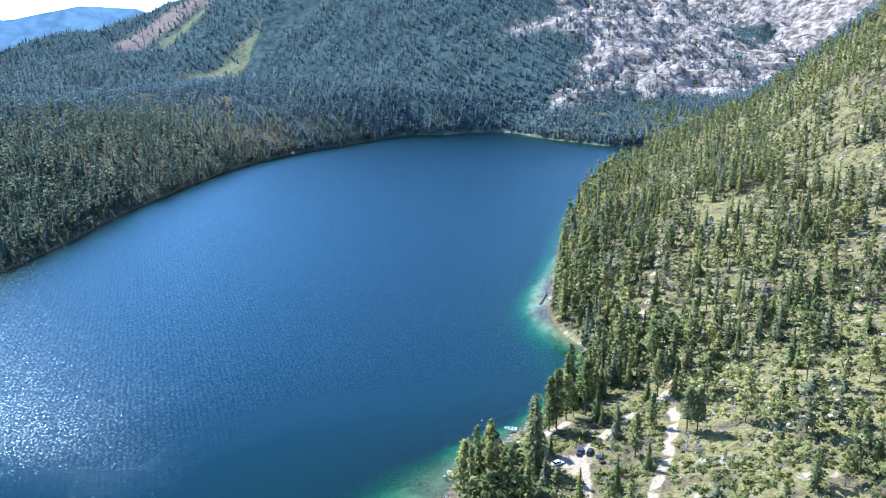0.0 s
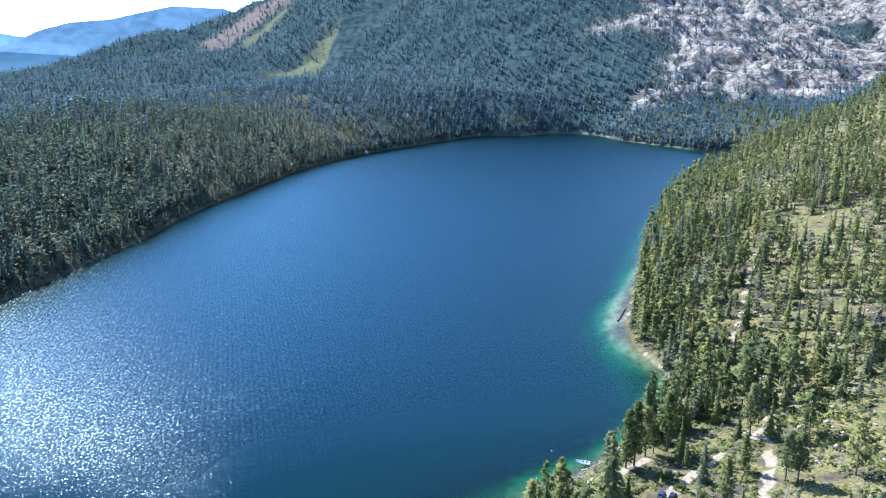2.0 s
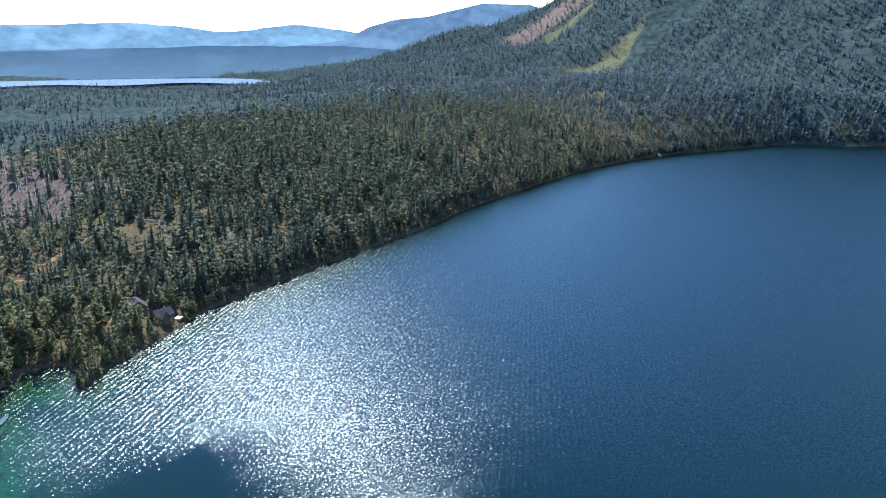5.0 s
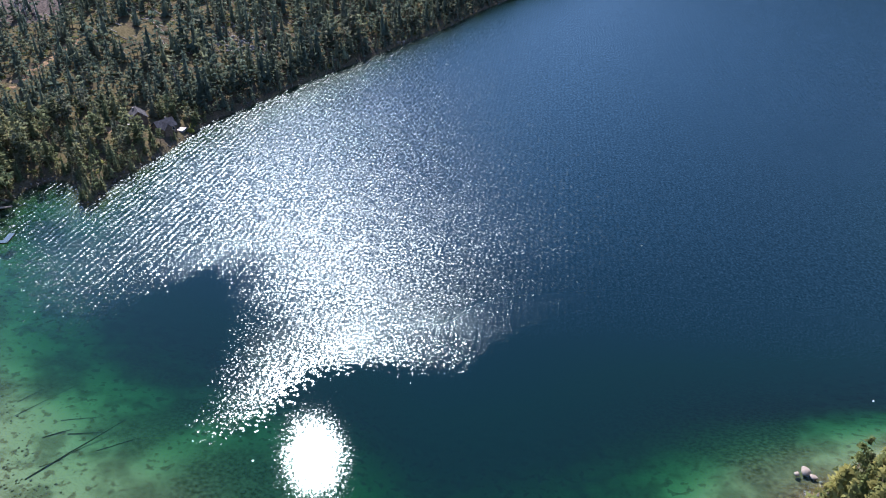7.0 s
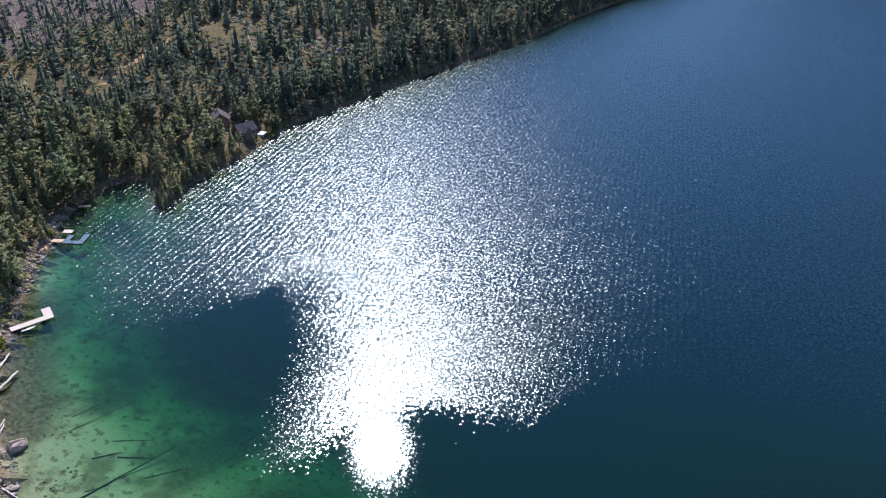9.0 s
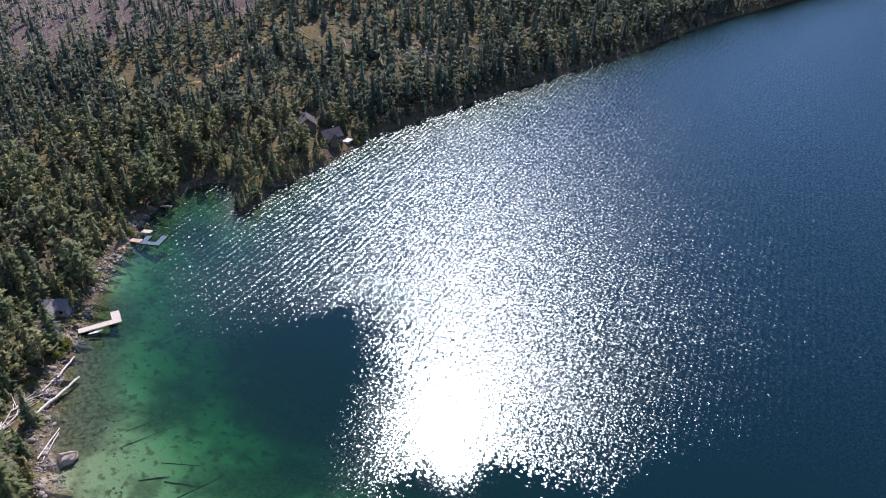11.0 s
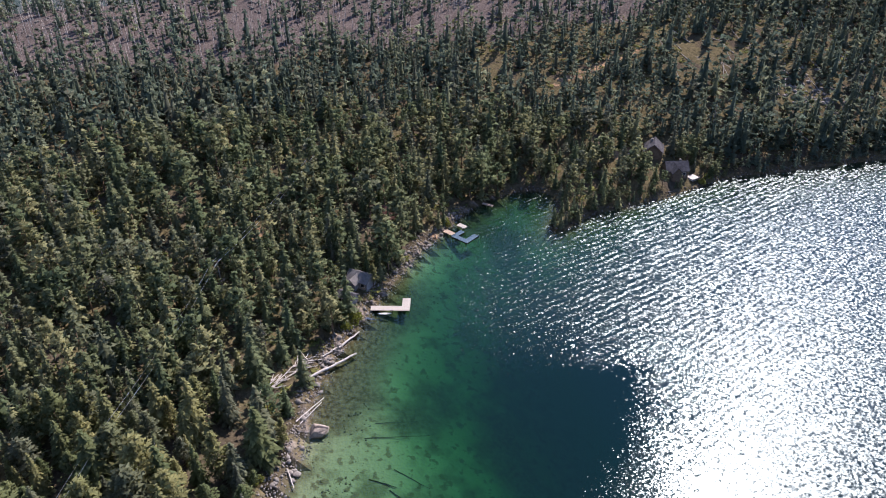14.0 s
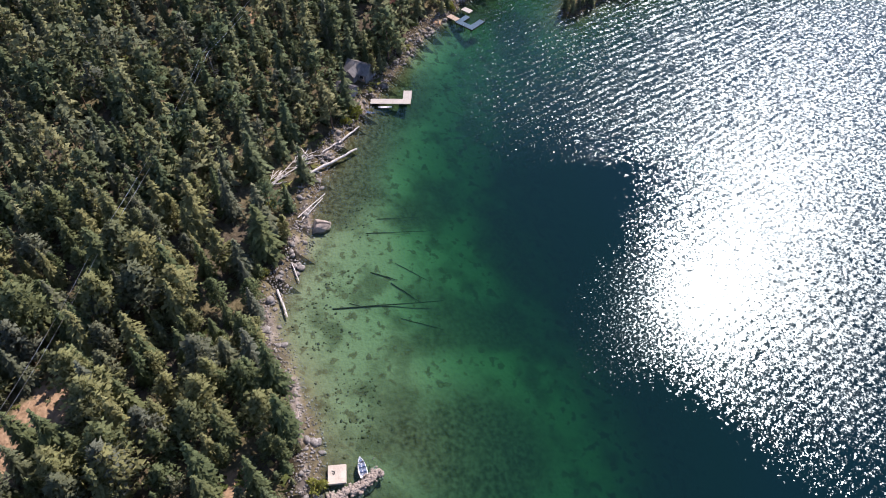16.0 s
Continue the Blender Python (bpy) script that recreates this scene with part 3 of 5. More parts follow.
def prototype(crown, trunk):
    f = np.concatenate([crown[1], trunk[1] + len(crown[0])])
    return np.concatenate([crown[0], trunk[0]]), f, np.concatenate([np.zeros(len(crown[1]), int), np.ones(len(trunk[1]), int)]), np.concatenate([crown[2], trunk[2]])


rng = np.random.default_rng(7)
NEAR = [prototype(fir_crown(rng, 235, 0.064, 0.15 + 0.014 * k, 0.06), stem(4)) for k in range(4)] + [prototype(pine_crown(rng, 250, 0.06, 0.18 + 0.014 * k, 0.16 + 0.035 * k), stem(4)) for k in range(6)]
MID = [prototype(fir_crown(rng, 46, 0.115, 0.145 + 0.01 * k, 0.05), stem(3)) for k in range(5)] + [prototype(pine_crown(rng, 50, 0.11, 0.18, 0.18), stem(3)) for k in range(3)]
EAST = [prototype(fir_crown(rng, 54, 0.105, 0.14, 0.06), stem(3)) for k in range(3)] + [prototype(pine_crown(rng, 56, 0.105, 0.18, 0.14 + 0.04 * k), stem(3)) for k in range(4)]
FAR = [prototype(fir_crown(rng, 12, 0.24, 0.19, 0.03), stem(3)) for k in range(6)]


def planted(name, spots, kinds, label, leaf=NEEDLES):
    """Many trees in one mesh. spots: x, y, z, height, girth, tint."""
    vs, fs, ns, slots, tints, base = [], [], [], [], [], 0
    pick = rng.integers(0, len(kinds), len(spots))
    turn = rng.random(len(spots)) * 2 * math.pi
    for k, (pv, pf, ps, pn) in enumerate(kinds):
        s = spots[pick == k]
        if not len(s):
            continue
        c, sn = np.cos(turn[pick == k])[:, None], np.sin(turn[pick == k])[:, None]
        h, g = s[:, 3][:, None], (s[:, 3] * s[:, 4])[:, None]
        v = np.stack([s[:, 0][:, None] + g * (pv[:, 0] * c - pv[:, 1] * sn), s[:, 1][:, None] + g * (pv[:, 0] * sn + pv[:, 1] * c), s[:, 2][:, None] + h * pv[:, 2]], 2)
        ns.append(np.stack([pn[:, 0] * c - pn[:, 1] * sn, pn[:, 0] * sn + pn[:, 1] * c, pn[:, 2] + 0 * c], 2).reshape(-1, 3))
        vs.append(v.reshape(-1, 3))
        fs.append((pf[None] + base + (np.arange(len(s)) * len(pv))[:, None, None]).reshape(-1, 3))
        slots.append(np.tile(ps, len(s)))
        tints.append(np.repeat(s[:, 5], len(pv)))
        base += len(s) * len(pv)
    ob = new(name, mesh_of(name, np.concatenate(vs), np.concatenate(fs), [leaf, BARK], np.concatenate(slots), np.concatenate(ns), tint=np.concatenate(tints)))
    return tagged(ob, label, "forest", kind="stuff")


def scatter(x0, x1, y0, y1, gap):
    """Uneven points about gap metres apart."""
    gx, gy = np.meshgrid(np.arange(x0, x1, gap), np.arange(y0, y1, gap))
    x, y = gx.ravel() + rng.uniform(-0.48, 0.48, gx.size) * gap, gy.ravel() + rng.uniform(-0.48, 0.48, gx.size) * gap
    return x, y


def forest_cover(x, y, d):
    """The share of the ground under trees, 0 to 1."""
    c = 0.8 + 0.55 * rough(x, y, 40, 61, 3)
    east = (x > 0.1 * y - 40) & (y < 1150)
    c = np.where((x < -200) & (y > 330) & (y < 1100), 0.42 + 0.42 * smooth(480, 640, y) + 0.5 * rough(x, y, 60, 63, 3) + 0.4 * smooth(40, 10, d), c)
    c = np.where(east, 0.29 - 0.07 * smooth(420, 300, y) + 0.5 * rough(x, y, 45, 62, 3) + 0.55 * smooth(36, 10, d) + 0.2 * smooth(450, 900, y), c)
    c = c * (1 - granite(x, y) * np.where(rough(x, y, 150, 64, 4) > 0.05, 0.3, 0.86)) * (1 - 0.78 * burnt(x, y)) * (1 - 0.97 * np.clip(meadow(x, y), 0, 1)) * (1 - 0.6 * russet(x, y))
    c = c * (1 - smooth(0.1, 0.3, open_ground(x, y))) * (1 - smooth(0.4, 0.6, bare_dirt(x, y)))
    c = c * (1 - 0.8 * smooth(42, 32, np.hypot(x - 50, y - 236)))
    c = np.where(np.hypot(x - 26.8, y - 250) < 11, 0, c)
    c = np.where((path_distance(x, y, [(-213, 109), (-229, 128)]) < 5) & (d < 13), 0, c)
    c = np.where((x > -318) & (x < -280) & (y > 220) & (y < 284), 1.0, c)
    c = np.where((x > -60) & (x < 6) & (y < 226), 0, c)
    for cx, cy, r in CLEARINGS:
        c = np.where(np.hypot(x - cx, y - cy) < r, 0, c)
    return np.where(d < np.where(x > -110, 1.6 + 1.6 * beach_share(x, y), np.where(y < 215, np.where(x < -240, 2.6, 4.0), 1.0)), 0, c)


def trees():
    out = []
    for x0, x1, y0, y1, gap, lo, hi in ((-640, 420, -60, 700, 4.8, 7, 18.5), (-760, 700, 700, 1400, 7.2, 9, 20), (-1450, 1000, 1400, 2550, 12.0, 11, 20), (-2400, -660, 300, 2400, 16.5, 9, 16)):
        x, y = scatter(x0, x1, y0, y1, gap)
        d = shore_distance(x, y)
        keep = rng.random(len(x)) < forest_cover(x, y, d)
        if x0 == -640:
            keep &= (x < -95) | (x > -30) & (y > 150) | (rng.random(len(x)) < 0.4) & (x < 230) & (np.hypot(x, y) > 9)
        if x0 == -2400:
            keep &= (hills(x, y) > 5) & ((y < 1400) | (x < -1450))
        x, y, d = x[keep], y[keep], d[keep]
        h = lo + (hi - lo) * rng.random(len(x)) ** 1.5
        h *= np.where((x > 0) & (y < 1150), 1.25 + 0.25 * smooth(60, 15, d), np.where((y > 330) & (y < 1000) & (x < -180), 1.25, np.where((y > 240) & (x < -180), 0.95, 1.0)))
        cove = (x < -95) & (y < 245)
        h *= np.where(cove, 1.18, 1.0)
        h *= np.where((x < -180) & (y > 215), 0.55 + 0.45 * smooth(2, 14, d), 1.0)
        h += 7 * np.exp(-((x - 42) ** 2 + (y - 232) ** 2) / 32 ** 2)
        tint = np.clip(rng.normal(0.44, 0.36, len(x)) + np.where((x > 0) & (y < 1150), 0.1, 0), 0, 1)
        out.append(np.stack([x, y, ground(x, y, d) - 0.2, h, rng.uniform(0.85, 1.35, len(x)) * np.where((x > 0) & (y < 1150), 0.85 + 0.1 * smooth(340, 270, y), np.where(cove, 1.12, np.where((y > 245) & (y < 700) & (x < -180), 1.25, 1.0))), tint], 1))
    # the trees that lean out from the water's edge of the moraine and the lake's head
    for x0, x1, y0, y1, gap, reach in ((-330, -180, 206, 1100, 3.3, 5.5), (-240, 340, 1020, 1345, 5.0, 11.0)):
        x, y = scatter(x0, x1, y0, y1, gap)
        d = shore_distance(x, y)
        k = (d > 0.4) & (d < reach) & (rng.random(len(x)) < 0.85) & (np.hypot(x + 306, y - 298) > 13) & (np.hypot(x + 312, y - 206) > 5)
        x, y, d = x[k], y[k], d[k]
        out.append(np.stack([x, y, ground(x, y, d) - 0.2, np.where(y < 700, 1.0, 1.7) * rng.uniform(3.5, 8.5, len(x)), rng.uniform(1.1, 1.7, len(x)), rng.random(len(x))], 1))
    # young growth just behind the stones of the cove
    x, y = scatter(-300, -118, 92, 205, 2.9)
    d = shore_distance(x, y)
    k = (d > 4.2) & (d < 13) & (rng.random(len(x)) < 0.55) & (path_distance(x, y, [(-213, 109), (-229, 128)]) > 5.5) & (np.hypot(x + 258, y - 143) > 7.5) & (np.hypot(x + 290, y - 186) > 4)
    x, y, d = x[k], y[k], d[k]
    out.append(np.stack([x, y, ground(x, y, d) - 0.2, rng.uniform(2.2, 6.0, len(x)), rng.uniform(1.3, 2.1, len(x)), rng.uniform(0.35, 1.0, len(x))], 1))
    return np.concatenate(out)


ALL_TREES = trees()
# the trees that stand singly: along the cove and on the eastern point
tx, ty = ALL_TREES[:, 0], ALL_TREES[:, 1]
order = np.minimum(np.hypot(tx + 166, ty - 80), np.hypot(tx - 45, ty - 245) + 10)
single = np.zeros(len(ALL_TREES), bool)
single[np.argsort(order)[:270]] = True
away = np.minimum(np.hypot(tx + 120, ty - 150) + 15, np.hypot(tx - 110, ty - 330) + 20)
planted("conifer_forest", ALL_TREES[~single & (away < 275) & (tx <= 0)], NEAR, "dense green pines and firs round the lake's foot")
planted("pine_wood", ALL_TREES[~single & (away < 275) & (tx > 0)], NEAR[1:], "open pine wood on the brushy eastern slope", NEEDLES_EAST)
mixed = away + 220 * rough(tx, ty, 90, 66) + rng.normal(0, 60, len(tx))
middle = (away >= 275) & (mixed < 850)
planted("hillside_forest", ALL_TREES[middle & (tx > 0)], EAST, "light green pines over the brushy eastern slope", NEEDLES_EAST)
planted("moraine_forest", ALL_TREES[middle & (tx <= 0)], MID, "dark firs over the moraine west of the lake", NEEDLES_FIR)
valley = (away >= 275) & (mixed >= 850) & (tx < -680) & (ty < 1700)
planted("valley_forest", ALL_TREES[valley], FAR, "grey half-dead firs in the valley behind the moraine, tinted with painted haze", NEEDLES_GREY_HAZED)
planted("mountain_forest", ALL_TREES[(away >= 275) & (mixed >= 850) & ~valley], FAR, "firs on the distant mountain flanks, tinted blue with painted haze", NEEDLES_HAZED)


POINT_PINES = [(7, 204, 27), (18, 225, 17), (44, 253, 27), (41, 252, 24), (49, 260, 21), (33, 238, 23), (57, 262, 26), (52, 261, 13), (67, 224, 18), (87, 267, 22), (88, 234, 19), (91, 232, 19), (20, 208, 19), (78, 243, 15), (-270, 153, 9), (-261, 150, 10), (-131, 108.5, 12), (-152, 105, 9), (-205, 108, 9)]
POINT_FIRS = [(11, 207, 24), (14, 204, 19), (60, 255, 17), (64, 239, 17), (69, 215, 12), (43, 200, 15), (56, 205, 14), (27, 203, 20), (32, 201, 21), (39, 233, 9), (76, 286, 18), (79, 282, 17), (83, 280, 9), (93, 265, 15), (83, 267, 11), (61, 250, 10), (30, 232, 12), (-272, 157, 11), (-268, 149, 12)]


def single_trees(spots):
    """Trees of their own: a stem and a crown under an empty at the foot."""
    made = []
    for kind in range(18):
        needles = NEEDLES_SINGLE if kind < 9 else NEEDLES_POINT
        kind %= 9
        fir = kind < 4
        crown = fir_crown(rng, 800, 0.044, 0.15 + 0.014 * kind, 0.05) if fir else pine_crown(rng, 900, 0.042, 0.18 + 0.015 * (kind - 4), 0.16 + 0.045 * (kind - 4))
        trunk = stem(7, 0.93, 0.016)
        name = "fir_tree" if fir else "pine_tree"
        tree = new(name)
        tree.empty_display_size = 0.1
        for part_name, (v, f, q), mat in (("crown", crown, needles), ("trunk", trunk, BARK)):
            ob = new(part_name, mesh_of(part_name, v, f, [mat], None, q))
            ob.parent = tree
        tagged(tree, "dense spired fir tree rooted near the lake shore" if fir else "open-crowned pine tree with tufted limbs near the shore", "tree", "trees by the shore")
        made.append([tree, False])
    for x, y, z, h, g, tint in spots:
        k = int(rng.integers(0, 9))
        if g < 0:
            k, g = (4 + k % 5, 0.95) if g == -1 else (k % 4, 0.9)
        k += 9 * (x > 0)
        m = Matrix.Translation((x, y, z)) @ Matrix.Rotation(rng.random() * 6.28, 4, "Z")
        tree, used = made[k]
        if used:
            tree = copy_thing(tree, m)
        else:
            tree.matrix_basis, made[k][1] = m, True
        tree.scale = (h * g, h * g, h)


standing = [(x, y, float(ground(np.array([x]), np.array([y]))[0]) - 0.2, h, -1 - k, 0.5) for k, row in enumerate((POINT_PINES, POINT_FIRS)) for x, y, h in row]
single_trees([tuple(row) for row in ALL_TREES[single]] + standing)


# ------------------------------------------------------------------ far distance
def far_ridge(name, reach, skyline, colour, label):
    """Glowing hills along the horizon, haze painted into their colour. skyline: degrees left of north and height in
    metres, far off.
    """
    a = np.radians(np.linspace(skyline[0][0], skyline[-1][0], 240))
    deg = np.degrees(a)
    top = np.interp(deg, [k[0] for k in skyline], [k[1] for k in skyline])
    top = top + 5 * rough(deg * 40, 0 * deg + 7, 60, 81) * (reach / 4000)
    rows = [(reach - 500, np.full(240, -20.0)), (reach - 200, top * 0.55), (reach, top), (reach + 80, top - 60)]
    v = np.concatenate([np.stack([-np.sin(a) * r, np.cos(a) * r, z], 1) for r, z in rows])
    i = (np.arange(3)[:, None] * 240 + np.arange(239)[None]).ravel()
    m = bpy.data.materials.new(name)
    m.use_nodes = True
    n, l = m.node_tree.nodes, m.node_tree.links
    n.clear()
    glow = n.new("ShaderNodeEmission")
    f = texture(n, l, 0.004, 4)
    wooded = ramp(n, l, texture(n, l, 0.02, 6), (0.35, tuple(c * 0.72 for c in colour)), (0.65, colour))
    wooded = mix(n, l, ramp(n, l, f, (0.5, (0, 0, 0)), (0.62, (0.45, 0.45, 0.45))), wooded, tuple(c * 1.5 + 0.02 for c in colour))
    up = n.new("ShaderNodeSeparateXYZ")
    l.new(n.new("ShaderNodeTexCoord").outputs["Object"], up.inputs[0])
    # painted haze: the glow turns pale blue towards the foot of the hills
    haze_veil = math_node(n, l, "MULTIPLY_ADD", up.outputs[2], -0.002, 0.5)
    l.new(mix(n, l, haze_veil, wooded, (0.125, 0.215, 0.31)), glow.inputs[0])
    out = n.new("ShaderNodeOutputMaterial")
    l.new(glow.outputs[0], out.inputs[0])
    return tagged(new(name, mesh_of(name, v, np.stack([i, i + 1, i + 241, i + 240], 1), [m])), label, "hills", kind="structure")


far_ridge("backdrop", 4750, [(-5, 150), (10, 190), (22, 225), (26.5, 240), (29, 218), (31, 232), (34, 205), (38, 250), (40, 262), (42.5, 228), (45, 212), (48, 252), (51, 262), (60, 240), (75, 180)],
          (0.11, 0.215, 0.33), "pale blue mountains with painted haze beyond the far water")
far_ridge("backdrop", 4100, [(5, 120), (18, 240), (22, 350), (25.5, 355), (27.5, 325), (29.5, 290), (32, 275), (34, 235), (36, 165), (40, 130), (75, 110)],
          (0.075, 0.14, 0.235), "blue foothills with painted haze beyond the moraine")
far_ridge("backdrop", 3700, [(20, 60), (30, 110), (36, 138), (46, 136), (55, 118), (75, 95)], (0.018, 0.052, 0.105), "dark blue wooded ridge with painted haze")


def far_lake():
    a = np.radians(np.linspace(40, 66, 60))
    inner, outer = 2750 + 60 * np.sin(a * 40), np.full(60, 3150.0)
    v = np.concatenate([np.stack([-np.sin(a) * r, np.cos(a) * r, np.full(60, 14.0)], 1) for r in (inner, outer)])
    i = np.arange(59)
    tagged(new("water", mesh_of("far_water", v, np.stack([i, i + 1, i + 61, i + 60], 1), [FAR_WATER])), "strip of a pale distant lake behind the forest", "lake", kind="structure")


FAR_WATER = two_tone("far_water", (0.10, 0.16, 0.24), (0.13, 0.2, 0.28), 0.01, 1.0, 0.0)
far_lake()

# ------------------------------------------------------------------ materials of the things
GRANITE = two_tone("granite_boulder", (0.1, 0.092, 0.084), (0.29, 0.272, 0.25), 0.9, 0.85, 0.5)
DARK_STONE = two_tone("shaded_stone", (0.06, 0.055, 0.05), (0.2, 0.19, 0.175), 0.9, 0.9, 0.5)
GRANITE_TAN = two_tone("tan_granite", (0.18, 0.15, 0.125), (0.37, 0.315, 0.27), 0.8, 0.85, 0.5)
DRIFTWOOD = two_tone("driftwood", (0.27, 0.25, 0.23), (0.58, 0.55, 0.51), 1.6, 0.85)
WEEDY = two_tone("weed_grown_stone", (0.05, 0.045, 0.026), (0.13, 0.11, 0.066), 0.8, 0.9)
SUNKEN = two_tone("waterlogged_wood", (0.03, 0.03, 0.018), (0.09, 0.078, 0.048), 0.8, 0.9)
DECK_WHITE = two_tone("bleached_planks", (0.3, 0.28, 0.25), (0.42, 0.395, 0.36), 2.0, 0.75, 0.2)
DECK_BLUE = two_tone("blue_grey_planks", (0.05, 0.085, 0.12), (0.1, 0.15, 0.2), 2.0, 0.95, 0.1)
DECK_BROWN = two_tone("brown_planks", (0.22, 0.16, 0.12), (0.42, 0.34, 0.27), 2.0, 0.8, 0.2)
CONCRETE = two_tone("concrete", (0.33, 0.29, 0.24), (0.48, 0.43, 0.36), 0.7, 0.85, 0.2)
PAVING = two_tone("pale_paving", (0.38, 0.36, 0.33), (0.52, 0.5, 0.47), 0.8, 0.8, 0.2)
SHINGLE = two_tone("dark_shingles", (0.035, 0.035, 0.04), (0.1, 0.1, 0.11), 0.8, 0.8, 0.4)
SHINGLE_GREY = two_tone("grey_shingles", (0.09, 0.088, 0.09), (0.2, 0.195, 0.19), 0.8, 0.8, 0.4)
SHINGLE_RED = two_tone("red_brown_shingles", (0.09, 0.042, 0.034), (0.19, 0.1, 0.08), 0.8, 0.8, 0.4)
SIDING = two_tone("brown_siding", (0.1, 0.07, 0.05), (0.2, 0.15, 0.11), 1.0, 0.8, 0.2)
SIDING_GREY = two_tone("grey_siding", (0.14, 0.14, 0.15), (0.26, 0.26, 0.27), 1.0, 0.8, 0.2)
TRIM = two_tone("pale_trim", (0.55, 0.53, 0.5), (0.7, 0.68, 0.65), 2.0, 0.6, 0.1)
HULL = two_tone("white_gelcoat", (0.72, 0.72, 0.71), (0.84, 0.84, 0.83), 1.0, 0.25, 0.02)
SEAT = two_tone("blue_grey_vinyl", (0.08, 0.12, 0.2), (0.16, 0.2, 0.3), 3.0, 0.5, 0.05)
METAL = two_tone("aluminium", (0.5, 0.51, 0.52), (0.65, 0.66, 0.67), 2.0, 0.35, 0.02, metal=1.0)
RUBBER = two_tone("black_rubber", (0.015, 0.015, 0.016), (0.04, 0.04, 0.042), 4.0, 0.8, 0.05)
PAINT_WHITE = two_tone("white_car_paint", (0.55, 0.56, 0.57), (0.64, 0.65, 0.66), 0.5, 0.25, 0.0)
PAINT_NAVY = two_tone("navy_car_paint", (0.02, 0.03, 0.07), (0.035, 0.05, 0.11), 0.5, 0.25, 0.0)
PAINT_BLACK = two_tone("black_car_paint", (0.012, 0.013, 0.016), (0.03, 0.032, 0.036), 0.5, 0.25, 0.0)
PAINT_GREY = two_tone("grey_car_paint", (0.2, 0.22, 0.25), (0.3, 0.32, 0.36), 0.5, 0.3, 0.0)
CAR_GLASS = two_tone("dark_glass", (0.01, 0.012, 0.015), (0.03, 0.034, 0.04), 0.5, 0.08, 0.0)
LAMP_RED = two_tone("red_lens", (0.3, 0.01, 0.01), (0.45, 0.02, 0.02), 3.0, 0.25, 0.0)
LAMP_CLEAR = two_tone("clear_lens", (0.6, 0.6, 0.6), (0.8, 0.8, 0.8), 3.0, 0.15, 0.0)
BRUSH = leaf_material("brush_leaves", (0.078, 0.1, 0.032), (0.2, 0.208, 0.07))


def height(x, y):
    return float(ground(np.array([x]), np.array([y]))[0])


def part(name, bm, mat, parent, label=""):
    me = bpy.data.meshes.new(name)
    bm.to_mesh(me)
    bm.free()
    me.materials.append(mat)
    ob = new(name, me)
    ob.parent = parent
    return tagged(ob, label) if label else ob


def thing(name, x, y, z, turn, label, category, group=""):
    ob = new(name)
    ob.empty_display_size = 0.1
    ob.matrix_basis = pose(x, y, z, 0, 0, turn)
    return tagged(ob, label, category, group)


def box(bm, x, y, z, sx, sy, sz, turn=0.0, bevel=0.0, top=1.0):
    """A box with its middle at x, y, z; top: how wide its upper face is against the lower."""
    made = bmesh.ops.create_cube(bm, size=1.0)["verts"]
    for v in made:
        k = top if v.co.z > 0 else 1.0
        v.co = Vector((v.co.x * sx * k, v.co.y * sy * k, v.co.z * sz))
    if turn:
        bmesh.ops.rotate(bm, verts=made, cent=(0, 0, 0), matrix=Matrix.Rotation(radians(turn), 3, "Z"))
    bmesh.ops.translate(bm, verts=made, vec=(x, y, z))
    if bevel:
        bmesh.ops.bevel(bm, geom=list({e for v in made for e in v.link_edges}), offset=bevel, segments=1, affect="EDGES")
    return bm


def rod(bm, a, b, r0, r1, sides=8, wobble=0.0, steps=1):
    """A tapering rod from a to b, bent a little on its way."""
    a, b = Vector(a), Vector(b)
    axis = (b - a).normalized()
    u = axis.orthogonal().normalized()
    w = axis.cross(u)
    rings = []
    for s in range(steps + 1):
        k = s / steps
        c = a.lerp(b, k) + (u * random.uniform(-1, 1) + w * random.uniform(-1, 1)) * wobble * (0 < s < steps)
        r = (r0 + (r1 - r0) * k) * random.uniform(0.9, 1.1)
        rings.append([bm.verts.new(c + (u * math.cos(6.2832 * q / sides) + w * math.sin(6.2832 * q / sides)) * r) for q in range(sides)])
    for p, q in zip(rings, rings[1:]):
        for k in range(sides):
            bm.faces.new((p[k], p[(k + 1) % sides], q[(k + 1) % sides], q[k]))
    bm.faces.new(rings[0][::-1])
    bm.faces.new(rings[-1])
    return bm


def slab(bm, outline, z0, z1):
    """A flat plate with an outline of x, y corners."""
    low, high = [bm.verts.new((x, y, z0)) for x, y in outline], [bm.verts.new((x, y, z1)) for x, y in outline]
    bm.faces.new(low[::-1])
    bm.faces.new(high)
    for k in range(len(outline)):
        bm.faces.new((low[k], low[(k + 1) % len(low)], high[(k + 1) % len(low)], high[k]))
    return bm


